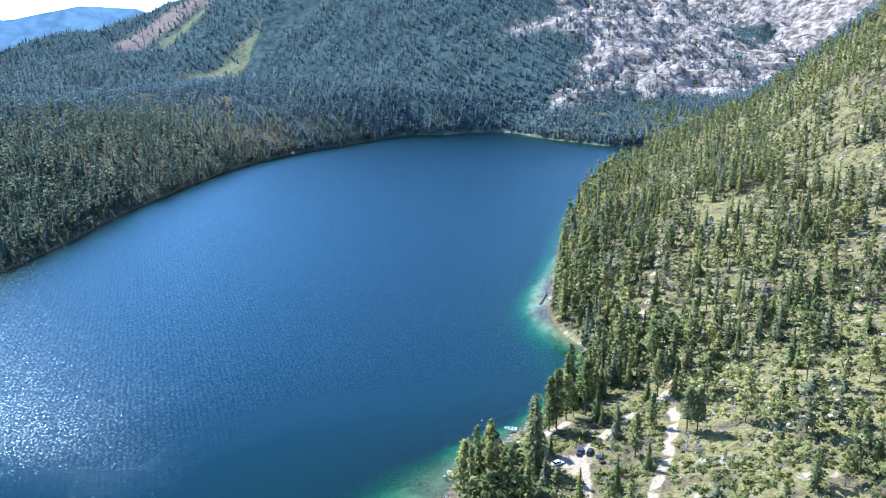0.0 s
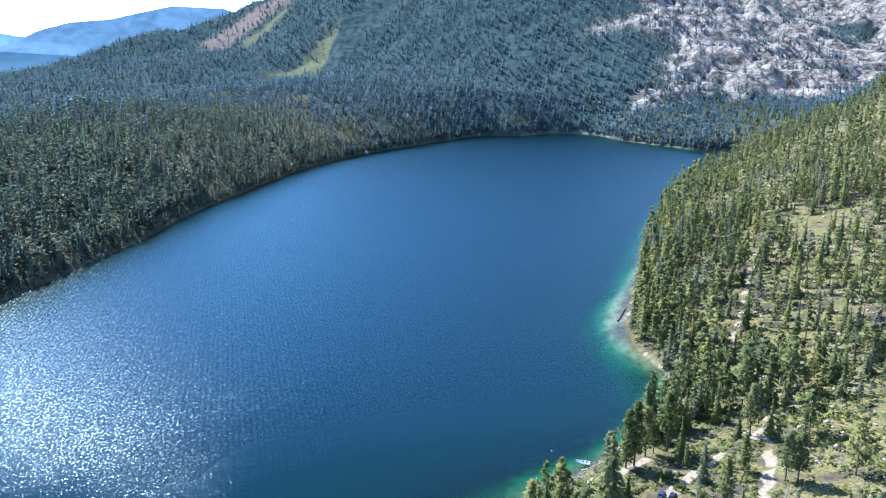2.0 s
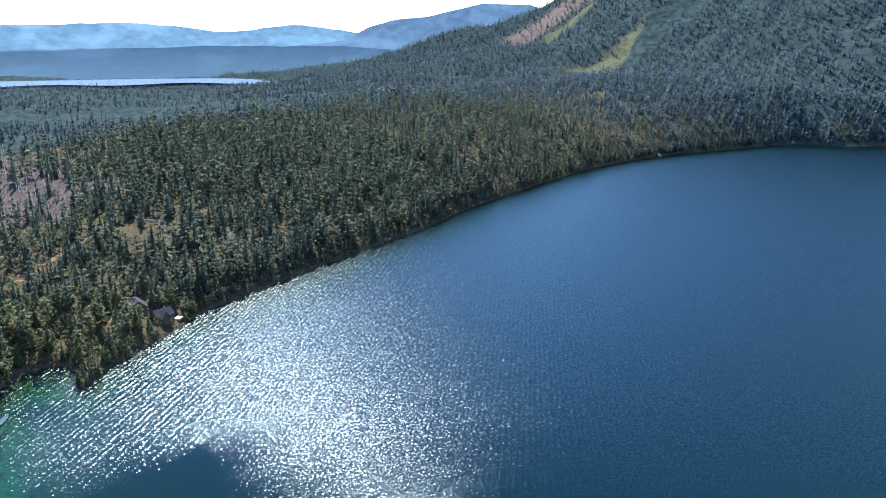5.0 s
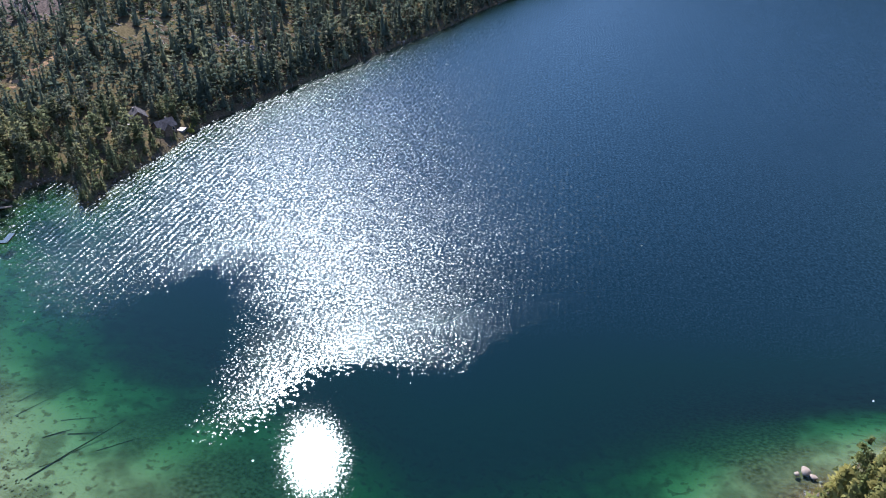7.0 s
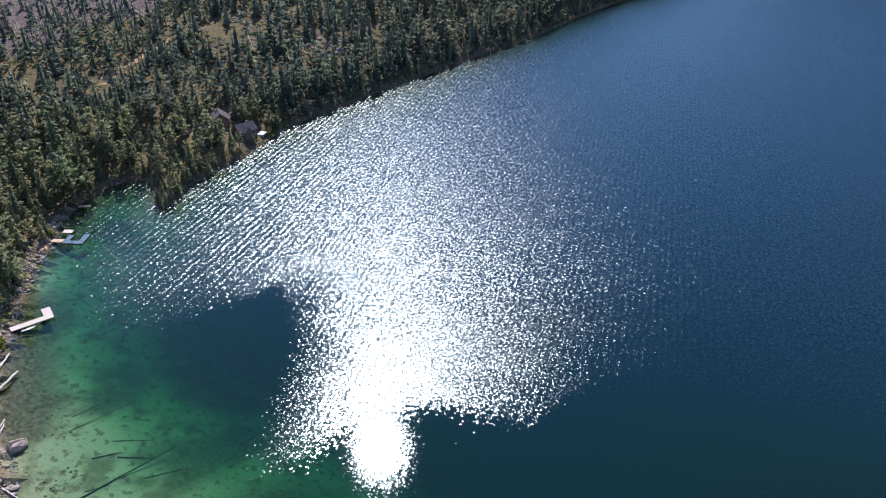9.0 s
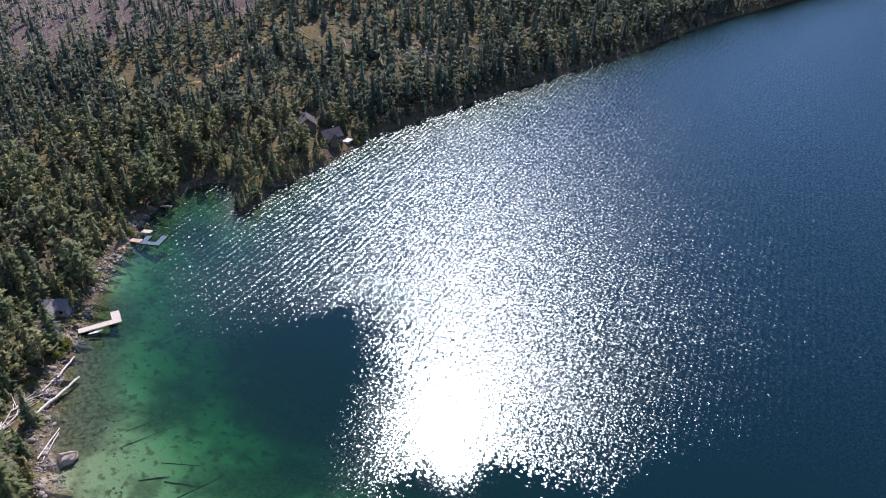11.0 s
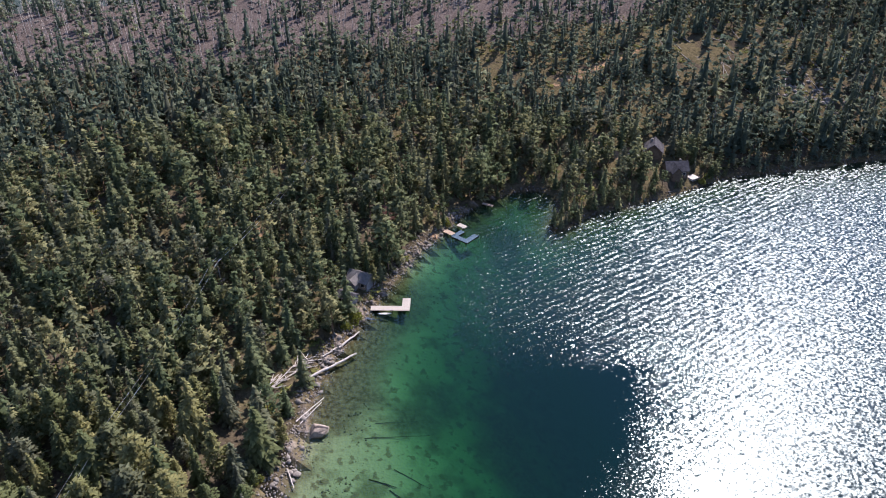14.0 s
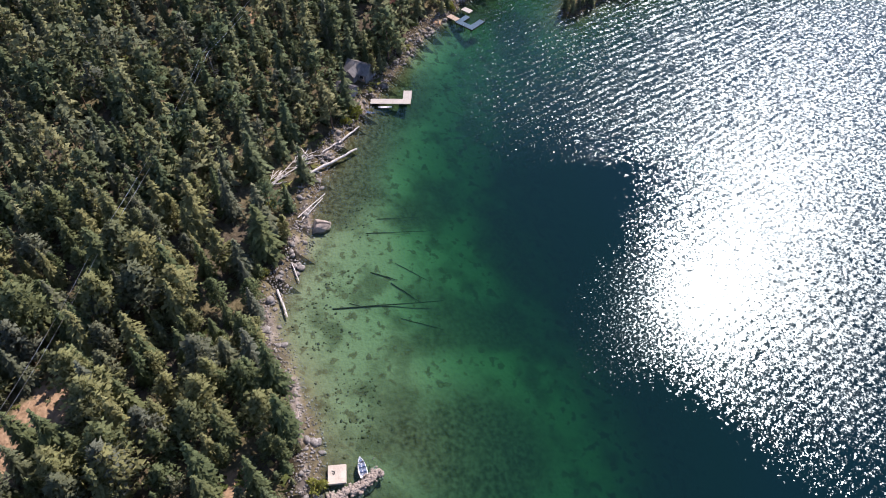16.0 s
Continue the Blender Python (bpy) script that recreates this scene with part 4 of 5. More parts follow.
def stone_arrays(seed, flat=0.65, cuts=1):
    bm = bmesh.new()
    bmesh.ops.create_icosphere(bm, subdivisions=cuts, radius=1.0)
    faces = [Vector((math.sin(seed * 3 + k * 2.1), math.cos(seed * 5 + k * 1.7), math.sin(k * 2.9 + seed))).normalized() for k in range(6)]
    for v in bm.verts:
        n = noise.noise(v.co * 0.9 + Vector((seed * 7.3, seed * 3.1, 0))) * 0.55 + noise.noise(v.co * 2.3 + Vector((0, seed * 5.7, 9))) * 0.22
        v.co *= 1 + n
        for cut in faces:
            over = v.co.dot(cut) - 0.72
            if over > 0:
                v.co -= cut * over
        v.co.z *= flat
    bm.verts.ensure_lookup_table()
    out = np.array([v.co[:] for v in bm.verts]), np.array([[v.index for v in f.verts] for f in bm.faces])
    bm.free()
    return out


STONES = [stone_arrays(k, 0.55 + 0.06 * k, 2 if k < 2 else 1) for k in range(5)]


def strewn(name, spots, mat, label, category="stones"):
    """Many stones in one mesh. spots: x, y, z, size."""
    vs, fs, base = [], [], 0
    for k, (x, y, z, size) in enumerate(spots):
        pv, pf = STONES[2 + k % 3]
        a = random.uniform(0, 6.28)
        c, s = math.cos(a) * size, math.sin(a) * size
        e = random.uniform(0.7, 1.3)
        vs.append(np.stack([x + c * pv[:, 0] - s * pv[:, 1] * e, y + s * pv[:, 0] + c * pv[:, 1] * e, z + pv[:, 2] * size], 1))
        fs.append(pf + base)
        base += len(pv)
    return tagged(new(name, mesh_of(name, np.concatenate(vs), np.concatenate(fs), [mat])), label, category, kind="stuff")


def boulders(spots, mat, label, group):
    protos = [mesh_of("boulder", v, f, [mat]) for v, f in STONES]
    for k, (x, y, z, size) in enumerate(spots):
        ob = new("boulder", protos[k % 5])
        ob.matrix_basis = Matrix.Translation((x, y, z)) @ Matrix.Rotation(random.uniform(0, 6.28), 4, "Z") @ Matrix.Diagonal((size * random.uniform(0.8, 1.3), size, size * random.uniform(0.8, 1.1), 1))
        tagged(ob, label, "boulder", group)


def along_shore(count, x0, x1, y0, y1, lo, hi, seed):
    """Places strewn along the shoreline between lo metres out and hi metres inland."""
    r = np.random.default_rng(seed)
    x, y = r.uniform(x0, x1, count * 30), r.uniform(y0, y1, count * 30)
    d = shore_distance(x, y)
    k = np.flatnonzero((d > lo) & (d < hi))[:count]
    return x[k], y[k], ground(x[k], y[k], d[k]), d[k]


# ------------------------------------------------------------------ the west cove: stones, logs, docks
def cove_stones():
    x, y, z, d = along_shore(240, -305, -118, 100, 205, -1.2, 4.0, 5)
    size = 0.36 + 0.9 * np.random.default_rng(6).random(len(x)) ** 3
    boulders(list(zip(x, y, z + 0.15 * size, size)), GRANITE, "pale grey granite boulder on the stony shore", "shore boulders")
    x, y, z, d = along_shore(4200, -310, -118, 98, 215, -2.5, 5.5, 7)
    size = 0.13 + 0.3 * np.random.default_rng(8).random(len(x)) ** 2
    strewn("shore_stones", list(zip(x, y, z + 0.05, size)), GRANITE, "small grey stones packed along the water's edge")
    # stones and weed-grown clumps lying on the sandy bed, in patches
    x, y, z, d = along_shore(3600, -262, -122, 104, 180, -17, -1.5, 12)
    k = rough(x, y, 9, 97, 3) + 0.25 * smooth(-12, -2, d) + 0.9 * np.random.default_rng(13).random(len(x)) > 0.62
    size = 0.1 + 0.4 * np.random.default_rng(14).random(len(x)) ** 3
    strewn("bed_stones", list(zip(x[k], y[k], z[k] - 0.1 * size[k], size[k])), WEEDY, "dark weed-grown stones on the sandy bed of the shallows")
    x, y, z, d = along_shore(1500, -330, -260, 215, 700, -1.0, 2.5, 9)
    size = 0.3 + 0.6 * np.random.default_rng(10).random(len(x)) ** 2
    # the shade under the overhanging trees is put into this darker stone
    strewn("shore_stones", list(zip(x, y, z + 0.02, size * 0.7)), DARK_STONE, "stones of the moraine shore with the tree shade painted dark")


def great_boulder():
    bm = bmesh.new()
    bmesh.ops.create_icosphere(bm, subdivisions=4, radius=1.0)
    for v in bm.verts:
        p = v.co.copy()
        n = noise.noise(p * 0.8 + Vector((3, 1, 2))) * 0.4 + noise.noise(p * 2.1) * 0.16 + noise.noise(p * 6) * 0.04
        crack = -0.25 * max(0, 1 - abs(p.x * 0.8 - 0.25 * p.y - 0.1) * 9) * (p.z > 0)
        v.co = p * (1 + n + crack)
        v.co = Vector((v.co.x * 2.4, v.co.y * 3.2, v.co.z * 1.7))
        for cut in (Vector((0.6, 0.1, 0.8)), Vector((-0.5, 0.5, 0.7)), Vector((-0.3, -0.8, 0.5)), Vector((0.9, -0.4, 0.2))):
            over = v.co.dot(cut.normalized()) - 1.6
            if over > 0:
                v.co -= cut.normalized() * over * 0.85
    me = bpy.data.meshes.new("boulder")
    bm.to_mesh(me)
    bm.free()
    me.materials.append(GRANITE_TAN)
    ob = new("boulder", me)
    ob.matrix_basis = pose(-198.6, 124.2, 0.5, 0, 0, 15)
    tagged(ob, "great tan granite boulder cracked across at the waterline", "boulder")


def log(x0, y0, x1, y1, z0, z1, r0, r1, mat, label, group):
    bm = rod(bmesh.new(), (0, 0, 0), (x1 - x0, y1 - y0, z1 - z0), r0, r1, 9, 0.05 + r0 * 0.2, 7)
    for k in range(3):
        u = random.uniform(0.2, 0.9)
        c = Vector((x1 - x0, y1 - y0, z1 - z0)) * u
        rod(bm, c, c + Vector((random.uniform(-0.6, 0.6), random.uniform(-0.6, 0.6), random.uniform(0.2, 0.5))), r1 * 0.5, r1 * 0.2, 5)
    me = bpy.data.meshes.new("log")
    bm.to_mesh(me)
    bm.free()
    me.materials.append(mat)
    ob = new("log", me)
    ob.location = (x0, y0, z0)
    return tagged(ob, label, "log", group)


def drift_logs():
    lab = "bleached driftwood log stranded on the stony shore"
    for x0, y0, x1, y1, r in ((-219.5, 124.0, -228.5, 139.0, 0.42), (-202.5, 118.5, -211.5, 127.0, 0.2), (-201.8, 119.5, -210.0, 126.2, 0.17),
                              (-178.6, 110.6, -170.0, 112.2, 0.34), (-187.0, 115.0, -181.0, 116.2, 0.2), (-232.0, 134.0, -239.0, 141.5, 0.34), (-228.0, 128.5, -232.0, 133.5, 0.25)):
        log(x0, y0, x1, y1, height(x0, y0) + r + 0.15, max(height(x1, y1), -0.15) + r + 0.1, r, r * 0.7, DRIFTWOOD, lab, "driftwood logs")
    lab = "silver driftwood log in a tangled pile behind the shore"
    for k in range(34):
        u = random.random()
        x, y = -214.5 - 11.5 * u + random.uniform(-1.2, 1.2), 110.5 + 12.5 * u + random.uniform(-1.4, 1.4)
        a, n = radians(128 + random.gauss(0, 26)), random.uniform(2.5, 7.5)
        x1, y1 = x + n * math.cos(a), y + n * math.sin(a)
        log(x, y, x1, y1, height(x, y) + random.uniform(0.2, 0.9), height(x1, y1) + random.uniform(0.2, 0.9), random.uniform(0.1, 0.24), 0.09, DRIFTWOOD, lab, "driftwood pile")
    lab = "dark sunken log on the lake bed in the shallows"
    for x0, y0, x1, y1, r in ((-171.0, 123.5, -168.0, 151.9, 0.5), (-176.5, 139.6, -169.5, 146.0, 0.35), (-181.0, 135.0, -177.1, 141.5, 0.45), (-183.0, 142.0, -176.0, 150.0, 0.22),
                              (-195.0, 136.0, -193.0, 154.0, 0.25), (-200.0, 140.0, -199.0, 152.0, 0.22), (-165.0, 140.0, -160.0, 150.0, 0.3),
                              (-172.0, 128.0, -169.0, 133.0, 0.22)):
        z0 = height(x0, y0) + 0.1
        z1 = max(z0 + (height(x0 + (x1 - x0) * k / 6, y0 + (y1 - y0) * k / 6) + 0.1 - z0) * 6 / k for k in range(1, 7))
        log(x0, y0, x1, y1, z0, min(z1, -0.6), r * 0.45, r * 0.24, SUNKEN, lab, "sunken logs")


def plank_run(parent, x0, x1, y0, y1, z, across, mat, width=0.3):
    """Planks side by side over a rectangle, each a part; across: they lie along y."""
    n = int((x1 - x0 if across else y1 - y0) / width)
    size = (width - 0.025, y1 - y0, 0.05) if across else (x1 - x0, width - 0.025, 0.05)
    bm = box(bmesh.new(), 0, 0, 0, *size)
    me = bpy.data.meshes.new("plank")
    bm.to_mesh(me)
    bm.free()
    me.materials.append(mat)
    for k in range(n):
        ob = new("plank", me)
        ob.parent = parent
        ob.location = (x0 + (k + 0.5) * width, (y0 + y1) / 2, z + random.uniform(-0.006, 0.006)) if across else ((x0 + x1) / 2, y0 + (k + 0.5) * width, z + random.uniform(-0.006, 0.006))


def dock_posts(parent, places, bottom, top, mat):
    for x, y in places:
        part("post", rod(bmesh.new(), (x, y, bottom), (x, y, top), 0.11, 0.1, 8), mat, parent)


def l_dock():
    # length runs along the local x axis, out over the water
    d = thing("dock", -250.2, 147.3, 0, 75, "bleached white L-shaped wooden dock over green shallows", "dock")
    part("frame", box(box(bmesh.new(), 6.4, 0, 0.56, 13.0, 2.3, 0.22), 11.7, 3.6, 0.56, 2.6, 4.6, 0.22), DECK_BROWN, d)
    plank_run(d, -0.2, 13.1, -1.3, 1.3, 0.72, True, DECK_WHITE)
    plank_run(d, 10.3, 13.1, 1.32, 6.0, 0.72, False, DECK_WHITE)
    dock_posts(d, [(3, -1.1), (3, 1.1), (7, -1.1), (7, 1.1), (10.4, -1.1), (12.9, -1.1), (10.5, 5.8), (12.9, 5.8), (12.9, 2)], -2.8, 0.82, DECK_BROWN)


def blue_dock():
    d = thing("dock", -290.5, 186.5, 0, 35, "blue-grey U-shaped boat dock with a pale gangway", "dock")
    part("float", box(box(box(bmesh.new(), 4.2, -0.2, 0.2, 8.4, 2.2, 0.5), 7.2, 3.6, 0.2, 2.4, 5.4, 0.5), 1.2, 3.0, 0.2, 2.2, 4.0, 0.5), SUNKEN, d)
    plank_run(d, 0, 8.4, -1.3, 0.9, 0.5, True, DECK_BLUE)
    plank_run(d, 6.0, 8.4, 0.92, 6.3, 0.5, False, DECK_BLUE)
    plank_run(d, 0.1, 2.3, 0.92, 5.0, 0.5, False, DECK_BLUE)
    part("gangway", box(bmesh.new(), -2.0, 0.2, 0.75, 4.6, 2.4, 0.12, 0, 0.02), DECK_BROWN, d, "pale plank gangway")
    dock_posts(d, [(8.2, -1.1), (8.2, 6.1), (4.2, -1.2), (0.2, -1.1)], -3.0, 1.1, METAL)
    e = thing("swim_platform", -296.5, 192.0, 0, 35, "small pale wooden platform moored at the shore", "platform")
    part("frame", box(bmesh.new(), 0, 0, 0.25, 3.9, 2.2, 0.35), DECK_BROWN, e)
    plank_run(e, -2, 2, -1.2, 1.2, 0.46, True, DECK_WHITE)


def small_jetty():
    d = thing("jetty", -312.5, 205.6, 0, 47, "small brown plank jetty at the head of the cove", "jetty")
    part("frame", box(bmesh.new(), 2.3, 0, 0.45, 4.8, 1.3, 0.2), DECK_BROWN, d)
    plank_run(d, -0.2, 4.9, -0.8, 0.8, 0.59, True, DECK_BROWN)
    dock_posts(d, [(4.6, -0.65), (4.6, 0.65), (2.2, -0.65), (2.2, 0.65)], -1.5, 0.7, DECK_BROWN)


def hull_mesh(length, beam, depth, steps=9):
    """A boat's shell: pointed bow at +x, square stern."""
    bm = bmesh.new()
    rings = []
    for s in range(steps):
        u = s / (steps - 1)
        w = beam / 2 * min(1.0, (1 - u ** 3.2) + 0.04) * (0.88 + 0.12 * min(1, u * 4))
        x = (u - 0.5) * length
        rise = 0.18 * u * u * depth
        outer = [(x, -w, depth + rise), (x, -w * 0.82, 0.15 * depth + rise * 2), (x, 0, rise * 2.5), (x, w * 0.82, 0.15 * depth + rise * 2), (x, w, depth + rise)]
        inner = [(x * 0.96, w * 0.86, depth + rise), (x * 0.96, w * 0.8, depth * 0.4 + rise), (x * 0.96, -w * 0.8, depth * 0.4 + rise), (x * 0.96, -w * 0.86, depth + rise)]
        rings.append([bm.verts.new(p) for p in outer + inner])
    for p, q in zip(rings, rings[1:]):
        for k in range(9):
            bm.faces.new((p[k], q[k], q[(k + 1) % 9], p[(k + 1) % 9]))
    bm.faces.new(rings[0])
    bm.faces.new(rings[-1][::-1])
    bmesh.ops.recalc_face_normals(bm, faces=bm.faces[:])
    return bm


def motor_boat(x, y, turn, length, beam, label):
    b = thing("motor_boat", x, y, -0.12, turn, label, "boat")
    part("hull", hull_mesh(length, beam, 0.8), HULL, b)
    for u, w in ((-0.22, 0.55), (0.02, 0.55)):
        for side in (-1, 1):
            seat = part("seat", box(bmesh.new(), u * length, side * beam * 0.2, 0.62, 0.55, w, 0.35, 0, 0.05), SEAT, b)
            part("seat_back", box(bmesh.new(), u * length - 0.26, side * beam * 0.2, 0.9, 0.12, w, 0.42, 0, 0.04), SEAT, seat)
    part("console", box(bmesh.new(), 0.16 * length, 0.22 * beam, 0.75, 0.4, 0.5, 0.6, 0, 0.05, 0.8), HULL, b)
    part("windscreen", box(bmesh.new(), 0.2 * length, 0, 1.0, 0.05, beam * 0.72, 0.34, 0, 0.01), CAR_GLASS, b)
    motor = part("outboard_motor", box(bmesh.new(), -0.54 * length, 0, 0.85, 0.4, 0.36, 0.5, 0, 0.08), RUBBER, b)
    part("shaft", box(bmesh.new(), -0.54 * length, 0, 0.25, 0.16, 0.12, 0.8, 0, 0.02), METAL, motor)
    part("bow_cushion", box(bmesh.new(), 0.3 * length, 0, 0.62, 0.9, beam * 0.5, 0.22, 0, 0.06, 0.7), SEAT, b)


def stone_jetty():
    line = [(-121.0, 116.0), (-121.8, 120.5), (-122.6, 124.0), (-125.5, 127.3)]
    j = thing("stone_jetty", -122, 121, 0, 0, "low jetty heaped of pale rounded boulders", "jetty")
    r = np.random.default_rng(12)
    meshes = [mesh_of("stone", v, f, [GRANITE_TAN]) for v, f in STONES[2:]]
    for k in range(260):
        u = r.random() * 2.999
        a, b = line[int(u)], line[int(u) + 1]
        f = u - int(u)
        off = r.normal(0, 0.75)
        ax, ay = b[0] - a[0], b[1] - a[1]
        n = math.hypot(ax, ay)
        x, y = a[0] + ax * f - ay / n * off, a[1] + ay * f + ax / n * off
        s = 0.22 + 0.3 * r.random()
        ob = new("stone", meshes[k % 3])
        ob.parent = j
        ob.matrix_basis = Matrix.Translation((x + 122, y - 121, max(0.75 - 0.38 * off * off, -0.3) + r.uniform(-0.1, 0.1))) @ Matrix.Rotation(r.random() * 6, 4, "Z") @ Matrix.Diagonal((s * 1.2, s, s, 1))
    core = bmesh.new()
    for a, b in zip(line, line[1:]):
        ang = math.degrees(math.atan2(b[1] - a[1], b[0] - a[0]))
        box(core, (a[0] + b[0]) / 2 + 122, (a[1] + b[1]) / 2 - 121, -0.35, math.dist(a, b) + 0.8, 3.0, 1.5, ang, 0, 0.55)
    part("rubble_core", core, GRANITE, j)
    post = bmesh.new()
    part("mooring_post", rod(post, (-6.1, 5.4, -0.5), (-5.6, 5.9, 1.6), 0.12, 0.1, 8), DECK_WHITE, j, "pale leaning mooring post")
    pad = thing("landing_pad", -126.2, 118.6, 0, -8, "cream concrete landing pad at the water's edge", "landing")
    part("slab", box(bmesh.new(), 0, 0, 0.3, 4.2, 3.9, 0.7, 0, 0.05), CONCRETE, pad)
    for k, (px, py) in enumerate(((-0.4, -0.5), (-0.1, -0.8), (-0.7, -0.9))):
        part("mooring_cleat", box(bmesh.new(), px, py, 0.72, 0.5, 0.16, 0.14, 30 * k, 0.03), RUBBER, pad)


cove_stones()
great_boulder()
drift_logs()
l_dock()
blue_dock()
small_jetty()
motor_boat(-126.6, 124.0, 183, 4.7, 1.9, "small white open motor boat moored by a stone jetty")
stone_jetty()


def canoe(x, y, z, turn, mat, label):
    b = thing("canoe", x, y, z, turn, label, "canoe")
    bm = bmesh.new()
    rings = []
    for s in range(9):
        u = s / 4 - 1
        w = 0.42 * (1 - abs(u) ** 2.2) + 0.02
        rings.append([bm.verts.new((u * 2.3, a * w, c + 0.12 * u * u)) for a, c in ((-1, 0.35), (-0.7, 0.06), (0, 0), (0.7, 0.06), (1, 0.35), (0.85, 0.3), (0, 0.1), (-0.85, 0.3))])
    for p, q in zip(rings, rings[1:]):
        for k in range(8):
            bm.faces.new((p[k], q[k], q[(k + 1) % 8], p[(k + 1) % 8]))
    bmesh.ops.recalc_face_normals(bm, faces=bm.faces[:])
    part("hull", bm, mat, b)
    for u in (-0.9, 0.9):
        part("thwart", box(bmesh.new(), u, 0, 0.3, 0.16, 0.66, 0.04), DECK_BROWN, b)


canoe(-246.6, 151.2, 0.0, 78, HULL, "pale canoe afloat beside the white dock")
canoe(-245.5, 145.6, height(-245.5, 145.6) + 0.3, 60, SEAT, "dark canoe pulled up beside the white dock")


# ------------------------------------------------------------------ houses of the west shore
def gable(bm, x, y, z, length, width, rise, over=0.5, thick=0.2):
    """A saddle roof with its ridge along x."""
    l, w = length / 2 + over, width / 2 + over
    drop = rise * over / (width / 2)
    for s in (-1, 1):
        p = [(-l, s * w, -drop), (l, s * w, -drop), (l, 0, rise), (-l, 0, rise)]
        lo, hi = [bm.verts.new((x + a, y + b, z + c)) for a, b, c in p], [bm.verts.new((x + a, y + b, z + c + thick)) for a, b, c in p]
        bm.faces.new(lo), bm.faces.new(hi[::-1])
        for k in range(4):
            bm.faces.new((lo[k], lo[(k + 1) % 4], hi[(k + 1) % 4], hi[k]))
    bmesh.ops.recalc_face_normals(bm, faces=bm.faces[:])
    return bm


def house(name, x, y, z, turn, length, width, walls, rise, wall_mat, roof_mat, label, wing=True, chimney=True):
    h = thing(name, x, y, z, turn, label, "house")
    bm = box(bmesh.new(), 0, 0, walls / 2 - 1.0, length, width, walls + 2.0)
    for s in (-1, 1):                                          # the gable walls
        tri = [bm.verts.new((s * length / 2, -width / 2, walls)), bm.verts.new((s * length / 2, width / 2, walls)), bm.verts.new((s * length / 2, 0, walls + rise))]
        bm.faces.new(tri)
    part("wall", bm, wall_mat, h)
    roof = part("roof", gable(bmesh.new(), 0, 0, walls, length, width, rise), roof_mat, h)
    if wing:
        wx = -length * 0.12
        bm = box(bmesh.new(), wx, -width * 0.62, walls / 2 - 1.0, length * 0.42, width * 0.5, walls + 2.0)
        tri = [bm.verts.new((wx - length * 0.21, -width * 0.87, walls)), bm.verts.new((wx + length * 0.21, -width * 0.87, walls)), bm.verts.new((wx, -width * 0.87, walls + rise * 0.8))]
        bm.faces.new(tri)
        part("porch", bm, wall_mat, h)
        bm = gable(bmesh.new(), 0, 0, 0, width * 0.85, length * 0.42, rise * 0.8, 0.4)
        bmesh.ops.rotate(bm, verts=bm.verts[:], cent=(0, 0, 0), matrix=Matrix.Rotation(radians(90), 3, "Z"))
        bmesh.ops.translate(bm, verts=bm.verts[:], vec=(wx, -width * 0.46, walls + 0.02))
        part("porch_roof", bm, roof_mat, h)
    if chimney:
        part("chimney", box(bmesh.new(), length * 0.22, width * 0.15, walls + rise * 0.75, 0.9, 0.9, 2.6, 0, 0.05), GRANITE, roof)
    for s in (-1, 1):
        for k in range(3):
            wx = (k - 1) * length * 0.3
            if s < 0 and wing and k < 2:
                continue
            win = part("window", box(bmesh.new(), wx, s * (width / 2 + 0.05), walls * 0.55, 1.5, 0.12, 1.3), TRIM, h)
            part("pane", box(bmesh.new(), wx, s * (width / 2 + 0.09), walls * 0.55, 1.3, 0.1, 1.1), CAR_GLASS, win)
    door = part("door", box(bmesh.new(), length * 0.36, -(width / 2 + 0.04), 1.05, 1.0, 0.12, 2.1), DECK_BROWN, h)
    part("door_handle", box(bmesh.new(), length * 0.36 + 0.38, -(width / 2 + 0.14), 1.05, 0.06, 0.1, 0.14, 0, 0.01), METAL, door)
    return h


house("lake_house", -327, 292, height(-327, 292) - 1.0, 150, 9, 8, 3.8, 3.4, SIDING, SHINGLE, "dark-roofed two-storey lake house among the pines", False)
house("lake_house", -312.5, 295.5, height(-312, 295) - 0.6, 80, 9.6, 7, 3.4, 3.0, SIDING, SHINGLE, "dark-shingled lake house with a gabled porch by the shore")
house("cabin", -263, 146, height(-263, 146), 50, 8, 6, 2.6, 2.0, SIDING_GREY, SHINGLE_GREY, "grey-roofed cabin behind the stony shore", True, False)
house("boat_shed", -254, 140, height(-254, 140), 50, 6, 4, 2.2, 1.2, SIDING_GREY, SHINGLE, "low dark-roofed shed beside the shore path", False, False)
house("cabin", -300, 164, height(-300, 164), 30, 9, 7, 2.8, 2.4, SIDING, SHINGLE_RED, "brown cabin with a weathered red roof in the trees", False)


def terrace(x, y, turn, sx, sy, label):
    t = thing("terrace", x, y, height(x, y), turn, label, "terrace")
    part("paving_slab", box(bmesh.new(), 0, 0, -0.1, sx, sy, 0.9, 0, 0.04), PAVING, t)
    for s in (-1, 1):
        part("kerb", box(bmesh.new(), s * sx / 2, 0, 0.1, 0.3, sy, 0.9, 0, 0.03), GRANITE, t)


terrace(-309, 302.5, 20, 5, 4.5, "sunlit pale stone terrace at the lake's edge")
terrace(-327, 282.5, 20, 7, 4, "pale gravel terrace beside the dark-roofed house")


